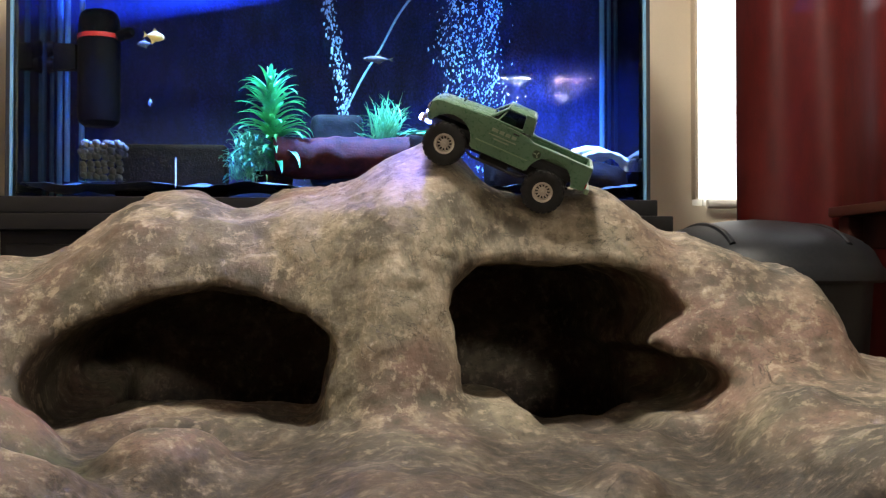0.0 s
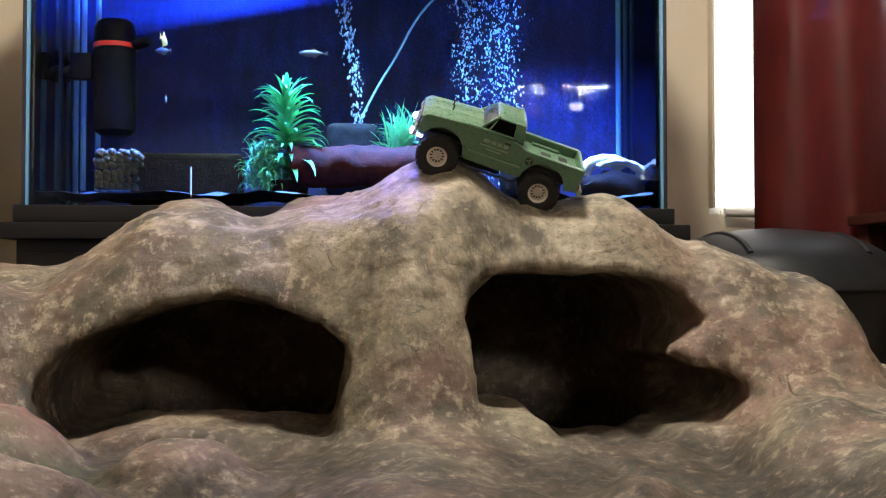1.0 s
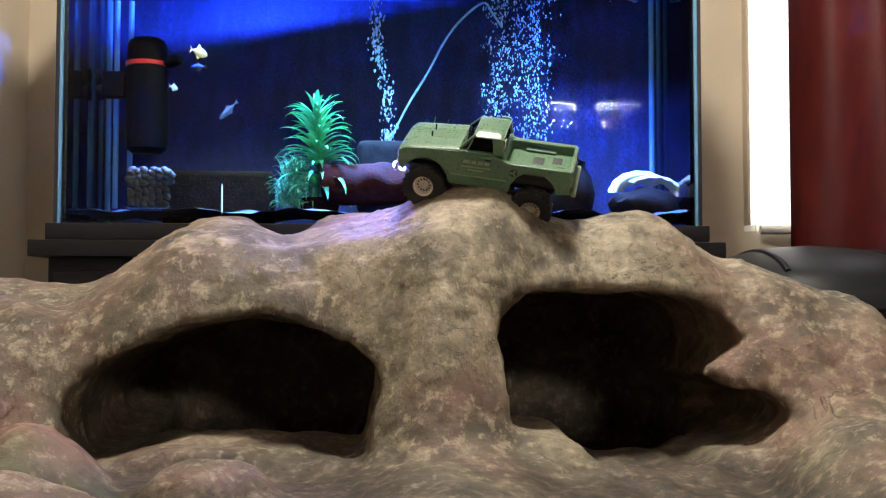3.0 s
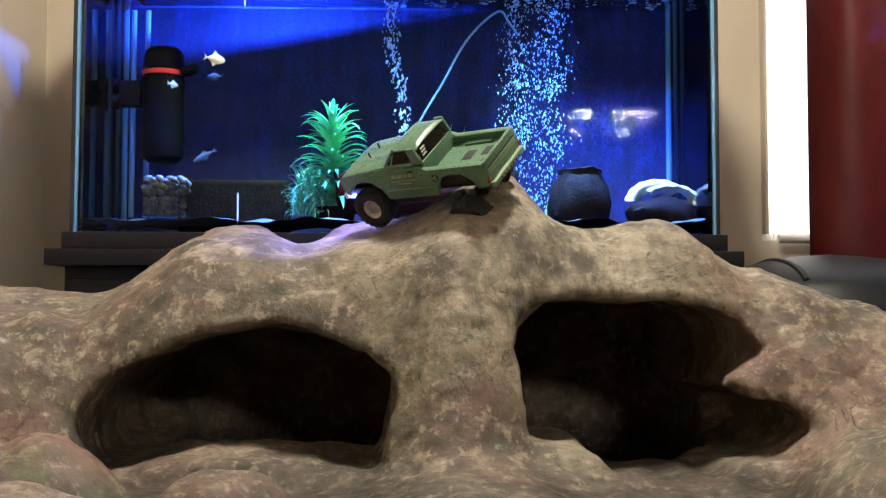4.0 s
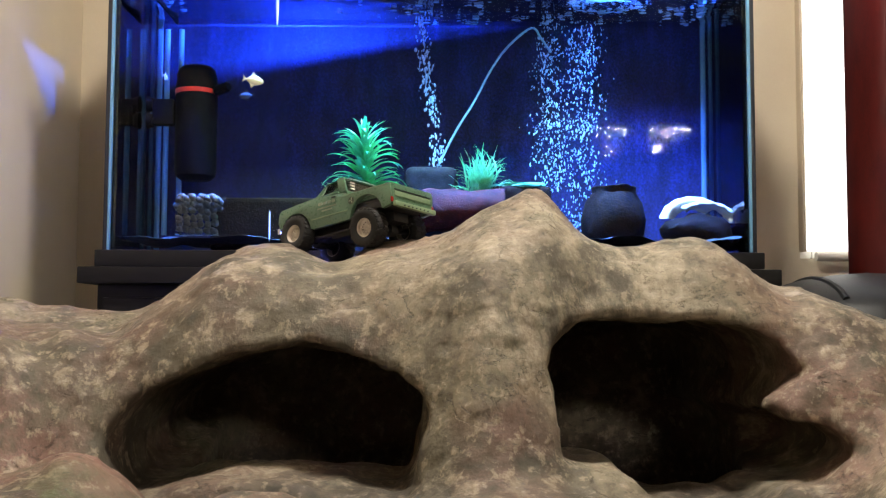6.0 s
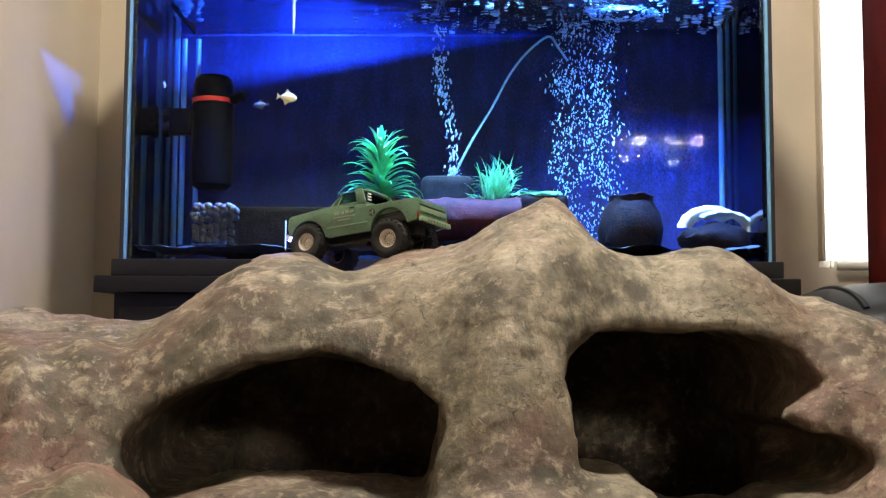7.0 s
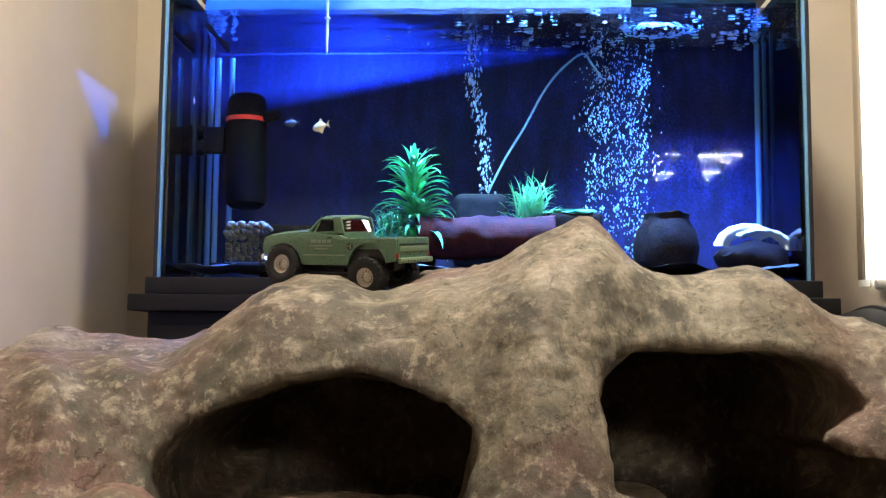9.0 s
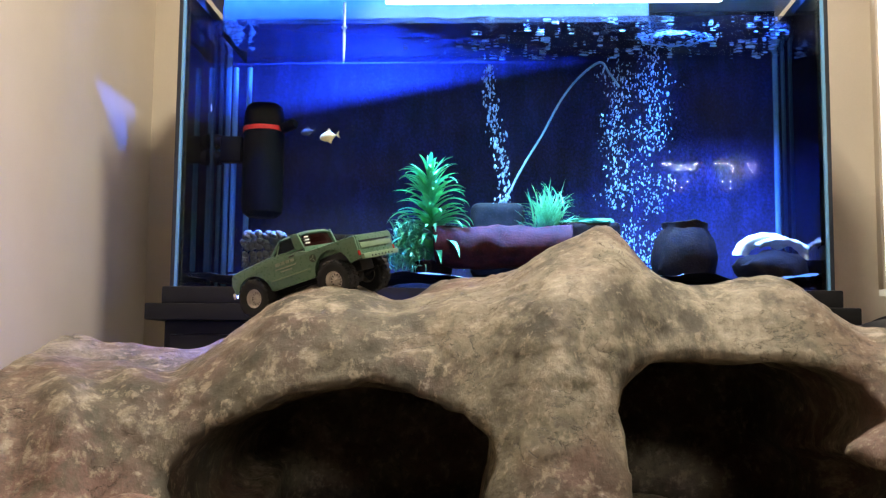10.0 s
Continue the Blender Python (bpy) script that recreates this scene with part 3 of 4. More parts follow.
def truck():
    t = thing("toy_truck", "small green radio-controlled pickup truck with big black tyres", "toy truck")
    # side panels with round wheel arches
    side = [(-112, 72), (-112, 44), (-97, 42)] + arc(-67, 37, 29, 172, 4, 14) + [(-34, 38), (34, 38)] + arc(67, 38, 29, 176, 20, 14) + [(99, 52), (101, 62), (99, 73), (95, 77), (60, 80), (28, 81), (-24, 78), (-34, 74)]
    for s in (-1, 1):
        bm = prism(side, 37 * s, 44 * s, 1.6)
        for v in bm.verts:
            if abs(v.co.y) > 40:
                v.co.y += s * (1.2 * math.cos((v.co.z - 60) / 14) - 0.5)
        p = part("body_side", scaled(bm), GREEN, t)
        part("trim_strip", scaled(box(-34, 34, s * 44.3, s * 45.4, 50.5, 52, 0.4)), TRIM, p)
        part("door_handle", scaled(box(-14, -6, s * 44.4, s * 46.2, 74, 76, 0.5)), CHASSIS, p)
        for k, (x0, x1, z) in enumerate(((20, 12, 68), (10, 4, 68), (2, -4, 68), (-6, -12, 68), (22, -14, 63), (14, -6, 59))):
            part("lettering_bar", scaled(box(x1, x0, s * 45.0, s * 45.5, z, z + (4 if k < 4 else 1.6))), DECAL, p)
        ring = lathe([(5.2, 0), (5.2, 0.5), (0, 0.5)], 20, m=Matrix.Translation((-42, s * 44.8, 63)) @ Matrix.Rotation(radians(-90 * s), 4, "X"))
        part("round_emblem", scaled(ring), DARK_DECAL, p)
        for a in (90, 210, 330):
            part("emblem_blade", scaled(box(-0.6, 0.6, -0.3, 0.3, 0.5, 4.2, m=Matrix.Translation((-42, s * 45.4, 63)) @ Matrix.Rotation(radians(a), 4, "Y"))), DECAL, p)
    # hood with a raised centre and rounded nose
    bm = bmesh.new()
    rows = []
    for i in range(15):
        u = i / 14
        x = 101 - 75 * u
        row = []
        for j in range(17):
            y = -42 + 84 * j / 16
            c = 1 - (y / 42) ** 2
            z = 77 + 6 * u + 3.0 * c ** 0.5 - 5.5 * max(0, 1 - i / 2.0) ** 2 + 1.4 * (abs(abs(y) - 16) < 6) * (1 - abs(abs(y) - 16) / 6) * min(1, i / 3)
            row.append(bm.verts.new((x, y, z)))
        rows.append(row)
    for a, b in zip(rows, rows[1:]):
        for j in range(16):
            bm.faces.new((a[j], a[j + 1], b[j + 1], b[j]))
    bmesh.ops.recalc_face_normals(bm, faces=bm.faces[:])
    bmesh.ops.solidify(bm, geom=bm.faces[:], thickness=2)
    hood = part("hood", scaled(bm), GREEN, t, angle=60)
    for y in (-12, 12):
        part("hood_post", scaled(lathe([(0, 0), (2.0, 0), (2.0, 3), (1.1, 3.5), (1.1, 11), (0, 11.5)], 12, m=Matrix.Translation((66, y, 79)))), CHASSIS, hood, "black body post")
    # nose
    g = part("grille", scaled(box(98.5, 102, -38, 38, 56, 73, 1.2)), CHASSIS, t, "dark front grille")
    for z in (60, 64.5, 69):
        part("grille_bar", scaled(box(101.5, 103, -37, 37, z - 0.7, z + 0.7, 0.3)), CHROME, g)
    for s in (-1, 1):
        lens = lathe([(0, 0), (5.4, 0), (5.4, 1.4), (3.5, 2.6), (0, 3)], 18, m=Matrix.Translation((101.5, s * 31, 64.5)) @ Matrix.Rotation(radians(90), 4, "Y"))
        part("headlight", scaled(lens), CHROME, g)
    fb = part("front_bumper", scaled(box(100, 106, -43, 43, 44, 53, 2.2)), CHROME, t, "chrome front bumper")
    for s in (-1, 1):
        part("lamp", scaled(lathe([(0, -2), (3.6, -2), (3.6, 1.2), (2.4, 2.2), (0, 2.6)], 14, m=Matrix.Translation((106, s * 33, 48)) @ Matrix.Rotation(radians(90), 4, "Y"))), LAMP, fb, "glowing blue-white lamp")
        part("lamp_pod", scaled(box(92, 99, min(s * 36, s * 42), max(s * 36, s * 42), 44.5, 48.5, 1)), POD, fb, "glowing blue lamp pod")
    rb = part("rear_bumper", scaled(box(-119, -113, -42, 42, 41, 48, 1.6)), TRIM, t, "pale dented rear bumper")
    for k in range(7):
        part("bumper_hole", scaled(lathe([(0, 0), (1.2, 0), (1.2, 0.6), (0, 0.6)], 10, m=Matrix.Translation((-119.6, -24 + 8 * k, 43.6)) @ Matrix.Rotation(radians(90), 4, "Y"))), CHASSIS, rb)
    # bed
    bed = part("bed_floor", scaled(box(-108, -20, -37, 37, 60, 63)), GREEN, t, "green truck bed floor")
    for s in (-1, 1):
        part("bed_rail", scaled(box(-111, -22, min(s * 35, s * 44.5), max(s * 35, s * 44.5), 69.5, 74, 1.6)), GREEN, bed)
        part("wheel_housing", scaled(box(-86, -48, min(s * 28, s * 37), max(s * 28, s * 37), 62.5, 66, 1.5)), GREEN, bed)
        part("tail_light", scaled(box(-113.4, -110, min(s * 39.5, s * 44), max(s * 39.5, s * 44), 47, 54, 1)), RED_LENS, bed)
    for x0, x1, y0, y1 in ((-96, -84, -20, 0), (-74, -60, -14, 8), (-100, -92, 8, 24)):
        part("bed_slot", scaled(box(x0, x1, y0, y1, 62.4, 63.4, 0.4)), CHASSIS, bed, "dark rectangular opening")
    part("bed_front_wall", scaled(box(-24, -20, -37, 37, 55, 73, 0.8)), GREEN, bed)
    tg = part("tailgate", scaled(box(-113, -108, -41, 41, 47, 74, 1.4)), GREEN, t)
    part("tailgate_band", scaled(box(-114, -112.6, -37, 37, 56, 63, 0.5)), TRIM, tg)
    part("tailgate_groove", scaled(box(-113.9, -112.7, -37, 37, 64.5, 66)), CHASSIS, tg)
    # cab: pillars, roof, windows
    cab = part("roof", scaled(roof_mesh()), GREEN, t)
    for s in (-1, 1):
        part("front_pillar", scaled(tube([(29, s * 39, 81), (9, s * 32.5, 101)], 2.0, 8)), GREEN, cab)
        part("rear_pillar", scaled(prism([(-15, 80), (-22, 80), (-29, 81), (-24, 102), (-12, 102)], s * 40, s * 36, 1.0)), GREEN, cab)
        part("quarter_post", scaled(tube([(18, s * 40.5, 81), (10, s * 34, 99)], 0.9, 6)), TRIM, cab)
        part("side_window", scaled(prism([(27, 82), (-15, 82), (-12, 100), (9, 100)], s * 36.2, s * 35.6)), TINT, cab, smooth=False)
        part("door_sill", scaled(box(-16, 29, min(s * 36, s * 43), max(s * 36, s * 43), 79.5, 82.5, 1.0)), GREEN, cab)
    ws = bmesh.new()
    ws.faces.new([ws.verts.new(p) for p in ((30, -38, 82), (30, 38, 82), (9.5, 32, 101), (9.5, -32, 101))])
    bmesh.ops.solidify(ws, geom=ws.faces[:], thickness=0.8)
    part("windscreen", scaled(ws), TINT, cab, smooth=False)
    rw = bmesh.new()
    rw.faces.new([rw.verts.new(p) for p in ((-27, 33, 82), (-27, -33, 82), (-23, -29, 99), (-23, 29, 99))])
    bmesh.ops.solidify(rw, geom=rw.faces[:], thickness=0.8)
    part("rear_window", scaled(rw), TINT, cab, smooth=False)
    for k in range(3):
        part("window_sticker_bar", scaled(box(-27.2, -26.4, 20, 29, 86 + 4.2 * k, 88 + 4.2 * k)), WHITE, cab)
    part("rear_wall", scaled(prism([(-22, 56), (-29, 56), (-29, 82), (-26, 82)], -38, 38, 0.8)), GREEN, cab)
    part("dashboard", scaled(box(18, 30, -36, 36, 70, 81, 2)), SEAT, cab)
    part("seat", scaled(box(-20, -4, -34, 34, 60, 88, 3)), SEAT, cab)
    part("chassis", scaled(box(-92, 92, -15, 15, 30, 44, 2)), CHASSIS, t)
    part("inner_body", scaled(box(-98, 97, -36, 36, 46, 55, 1)), CHASSIS, t)
    for x in (67, -67):
        part("wheel_well", scaled(box(x - 30, x + 30, -36, 36, *((60, 67) if x > 0 else (54, 59.5)), 2)), CHASSIS, t)
    part("gearbox", scaled(box(-16, 22, -20, 20, 24, 34, 3)), CHASSIS, t)
    for s in (-1, 1):
        part("side_skid", scaled(tube([(44, s * 30, 32), (30, s * 34, 27), (-30, s * 34, 27), (-44, s * 30, 32)], 1.8, 8)), CHASSIS, t)
    # wheels
    wheels, axles = [], []
    for x in (67, -67):
        ax = part("axle", scaled(axle_mesh()), CHASSIS, t, "black axle with shocks")
        ax.location = (x * MM, 0, 27 * MM)
        axles.append((ax, x * MM))
        for s in (1, -1):
            w = part("wheel", scaled(rim_mesh()), RIM, ax, "tan silver rim")
            w.matrix_local = pose(0, s * 40 * MM, 0, 0, 0, 0 if s > 0 else 180)
            part_tyre(w)
            wheels.append((w, s))
    return t, wheels, axles


def roof_mesh():
    bm = bmesh.new()
    rows = []
    for i in range(13):
        u = i / 12
        x = 12 - 38 * u
        row = []
        for j in range(17):
            v = j / 16 * 2 - 1
            y = 36 * v
            edge = max(abs(v) ** 5, max(0, 1 - i / 1.6) ** 2 * 0.8, max(0, 1 - (12 - i) / 1.8) ** 2 * 0.9)
            row.append(bm.verts.new((x, y, 103.5 - 4.5 * edge + 1.2 * (1 - v * v))))
        rows.append(row)
    for a, b in zip(rows, rows[1:]):
        for j in range(16):
            bm.faces.new((a[j], b[j], b[j + 1], a[j + 1]))
    bmesh.ops.recalc_face_normals(bm, faces=bm.faces[:])
    bmesh.ops.solidify(bm, geom=bm.faces[:], thickness=2.2)
    return bm


def axle_mesh():
    bm = lathe([(0, -36), (4, -36), (4, 36), (0, 36)], 12, m=Matrix.Rotation(radians(90), 4, "X"))
    lathe([(0, -8), (9, -6), (9, 6), (0, 8)], 16, bm, Matrix.Translation((0, -4, 0)) @ Matrix.Rotation(radians(90), 4, "X"))
    for s in (-1, 1):
        tube([(0, s * 27, 2), (6, s * 24, 26)], 3.2, 10, bm)
        tube([(0, s * 20, -2), (30, s * 16, 4)] if s > 0 else [(0, s * 20, -2), (-30, s * 16, 4)], 1.6, 8, bm)
    return bm


def rim_mesh():
    """Outer face towards +y, holes as dark recesses between twelve webs."""
    t = Matrix.Rotation(radians(-90), 4, "X")
    bm = lathe([(12.0, -9), (13.4, -9), (13.4, 8.6), (12.6, 9.2), (11.5, 8.4), (10.8, 5.0), (10.8, -8)], 36, m=t)
    lathe([(0, 6.0), (3.4, 6.0), (3.8, 5.2), (4.9, 4.8), (5.6, 3.4), (5.6, 1.5), (0, 1.5)], 30, bm, t)
    lathe([(0, 8.2), (1.5, 8.2), (1.9, 7.6), (1.9, 6.0)], 6, bm, t)
    for k in range(12):
        box(5.0, 11.2, -0.85, 0.85, 2.0, 4.4, 0.25, bm, t @ Matrix.Rotation(2 * math.pi * k / 12, 4, "Z"), seg=1)
    lathe([(9.0, 2.2), (11.2, 2.2), (11.2, 4.6), (9.0, 4.3), (9.0, 2.2)], 36, bm, t)
    return bm


TYRE = None


def part_tyre(w):
    global TYRE
    t = Matrix.Rotation(radians(-90), 4, "X")
    if TYRE is None:
        bm = lathe([(12.6, -9.0), (15.5, -10.4), (19, -11.2), (22.5, -11.2), (25, -10), (25.8, -7), (26, 0), (25.8, 7), (25, 10), (22.5, 11.2), (19, 11.2), (15.5, 10.4), (12.6, 9.0)], 48, m=t)
        for k in range(22):
            for side in (-1, 1):
                a = 2 * math.pi * (k + 0.25 * side) / 22
                m = t @ Matrix.Rotation(a, 4, "Z") @ Matrix.Translation((26.0, 0, side * 5.4)) @ Matrix.Rotation(radians(18 * side), 4, "X")
                box(-1.6, 0.7, -2.5, 2.5, -4.8, 4.8, 0.4, bm, m, seg=1)
                box(-3.0, 0.1, -1.3, 1.3, side * 4.6 - 1.0, side * 4.6 + 1.0, 0.3, bm, m, seg=1)
        tyre = part("tyre", scaled(bm), RUBBER, w, "chunky black rubber tyre")
        hub = part("hub_backing", scaled(lathe([(0, 1.0), (11.5, 1.0), (11.5, 0.0), (0, 0.0)], 30, m=t)), CHASSIS, w)
        TYRE = (tyre.data, hub.data)
        return
    o = new("tyre", TYRE[0])
    o.parent, o["label"] = w, "chunky black rubber tyre"
    o = new("hub_backing", TYRE[1])
    o.parent = w


TRUCK, WHEELS, AXLES = truck()

# ---- in the tank ----
LEAF = grained("green_plastic_leaf", (0.10, 0.55, 0.20), (0.24, 0.78, 0.38), 0.4, 40, 0.05)
LEAF_DARK = grained("dull_green_leaf", (0.13, 0.44, 0.20), (0.32, 0.68, 0.42), 0.45, 60, 0.05)
LOG = grained("maroon_ornament", (0.006, 0.0012, 0.001), (0.050, 0.007, 0.006), 0.75, 36, 0.5, 0.006)
SLATE = grained("grey_blue_stone", (0.004, 0.005, 0.009), (0.016, 0.017, 0.028), 0.8, 40, 0.4, 0.004)
DARKROCK = grained("dark_brown_stone", (0.003, 0.002, 0.002), (0.016, 0.009, 0.007), 0.75, 40, 0.6, 0.006)
MOSS = grained("green_algae", (0.01, 0.03, 0.02), (0.06, 0.42, 0.20), 0.7, 45, 0.5, 0.004)
SHELL = grained("white_shell", (0.62, 0.64, 0.62), (0.82, 0.82, 0.78), 0.45, 30, 0.2, 0.002)
PEBBLE = grained("tan_pebble", (0.035, 0.026, 0.015), (0.16, 0.125, 0.08), 0.6, 70, 0.2)
HOSE = grained("clear_air_hose", (0.14, 0.30, 0.55), (0.22, 0.42, 0.68), 0.25, 40, 0.0)
BUBBLE = Mat("air_bubble", 0.12).base((0.26, 0.45, 0.85)).m
RED_BAND = Mat("red_band", 0.4).base((0.55, 0.022, 0.012)).m
FILTER = grained("black_filter_plastic", (0.0012, 0.0012, 0.002), (0.003, 0.003, 0.004), 0.6, 40)
CLEAR = clear_pane("clear_jar", (0.92, 0.96, 0.94), 1.45)
HOOD = grained("grey_hood_plastic", (0.05, 0.052, 0.056), (0.08, 0.082, 0.088), 0.5, 30, 0.05)
LED = Mat("led_strip_glow", 0.3).base((0.9, 0.95, 1.0)).glow((0.75, 0.88, 1.0), 6.0).m
WARM = Mat("warm_bulb_glow", 0.3).base((1.0, 0.95, 0.85)).glow((1.0, 0.93, 0.82), 330.0).m


for dull, gloss in ((SLATE, 0.05), (DARKROCK, 0.04), (LOG, 0.08), (FILTER, 0.04), (STAND, 0.2), (BIN, 0.25), (BLACK_PLASTIC, 0.25)):
    dull.node_tree.nodes["Principled BSDF"].inputs["Specular IOR Level"].default_value = gloss


def lump(rx, ry, rz, seed, rough=0.18, sub=3, flat=0.0):
    """An uneven stone."""
    bm = bmesh.new()
    bmesh.ops.create_icosphere(bm, subdivisions=sub, radius=1)
    for v in bm.verts:
        k = 1 + rough * noise.fractal(v.co * 1.6 + Vector((seed, 0, 0)), 1, 2, 4)
        v.co = Vector((v.co.x * rx * k, v.co.y * ry * k, max(v.co.z, -1 + flat) * rz * k))
    return bm


def blade(length, width, droop, n=9):
    """A long pointed leaf that rises and bends over, folded along its middle."""
    bm = bmesh.new()
    rows = []
    for i in range(n + 1):
        u = i / n
        a = radians(78) - droop * u * u
        if i == 0:
            p = Vector((0, 0, 0))
        else:
            p = p + Vector((math.cos(a), 0, math.sin(a))) * (length / n)
        w = width * (0.35 + 0.65 * min(1, u * 3)) * (1 - u ** 2.2) + 0.0002
        rows.append([bm.verts.new(p + Vector((0, s * w / 2, 0.22 * w * abs(s)))) for s in (-1, 0, 1)])
    for a, b in zip(rows, rows[1:]):
        for j in range(2):
            bm.faces.new((a[j], a[j + 1], b[j + 1], b[j]))
    bmesh.ops.solidify(bm, geom=bm.faces[:], thickness=0.0005)
    return bm


def tall_plant():
    p = thing("aquarium_plant", "tall bright green plastic plant with tiers of arching pointed leaves", "plant", pose(-0.128, 0.12, 0.775))
    part("stem", tube([(0, 0, 0), (0.003, 0, 0.09), (-0.004, 0.0, 0.16), (-0.008, 0, 0.225)], 0.005, 8, taper=0.5), LEAF_DARK, p)
    part("plant_pot", lathe([(0, 0), (0.035, 0), (0.042, 0.035), (0.038, 0.036), (0, 0.034)], 20), DARKROCK, p)
    rng = random.Random(4)
    shapes = [leaf_mesh(0.086 + 0.005 * k, 0.0145 + 0.0009 * k, 0.32 + 0.24 * k) for k in range(6)]
    # whorls up the stem, short at the tip, wide at the foot
    for tier in range(13):
        u = tier / 12
        for k in range(11):
            o = new("leaf", shapes[rng.randrange(6)])
            o.parent = p
            size = rng.uniform(0.85, 1.12) * (0.98 - 0.22 * u)
            lean = 72 - 48 * u ** 1.3 + rng.uniform(-14, 14)
            o.matrix_local = pose(0.002 - 0.010 * u, 0, 0.055 + 0.145 * u + rng.uniform(-0.006, 0.006), rng.uniform(-8, 8), lean * 0.85, 360 * k / 11 + 47 * tier + rng.uniform(-12, 12)) @ Matrix.Scale(size, 4)
    fine = bmesh.new()
    for k in range(420):
        b = blade(rng.uniform(0.028, 0.055), 0.0042, rng.uniform(0.6, 2.2), 5)
        a, h = rng.uniform(0, 2 * math.pi), rng.random()
        r = 0.044 * math.sqrt(rng.random()) * (1 - 0.55 * h)
        merge(b, fine, pose(-0.046 + r * math.cos(a), -0.01 + 0.8 * r * math.sin(a), 0.012 + 0.085 * h, 0, rng.uniform(-10, 60), rng.uniform(0, 360)))
    tagged(part("fine_leaves", fine, LEAF_DARK, p, "mass of short narrow leaves"), kind="stuff")
    for k in range(3):
        o = new("leaf", shapes[k])
        o.parent = p
        o.matrix_local = pose(-0.060 - 0.006 * k, -0.02, 0.078, 0, 0, 165 + 25 * k) @ Matrix.Scale(0.5, 4)


def leaf_mesh(length, width, droop):
    bm = blade(length, width, droop)
    me = bpy.data.meshes.new("leaf")
    for f in bm.faces:
        f.smooth = True
    bm.to_mesh(me)
    bm.free()
    me.materials.append(LEAF)
    return me


def grass_plant():
    p = thing("aquarium_plant", "small bushy green plastic grass plant on the ornament", "plant", pose(0.094, 0.15, 0.862))
    rng = random.Random(9)
    fine = bmesh.new()
    for k in range(190):
        b = blade(rng.uniform(0.045, 0.075), 0.0036, rng.uniform(0.1, 1.3), 6)
        h = rng.random()
        merge(b, fine, pose(rng.gauss(0, 0.013) + 0.012 * h, rng.gauss(0, 0.012), 0.055 * h, 0, rng.uniform(-10, 52) * (1 - 0.35 * h), rng.uniform(0, 360)))
    tagged(part("blades", fine, LEAF_DARK, p, "thin arching green blades"), kind="stuff")
    part("root_base", lump(0.03, 0.025, 0.012, 3, flat=0.4), DARKROCK, p)


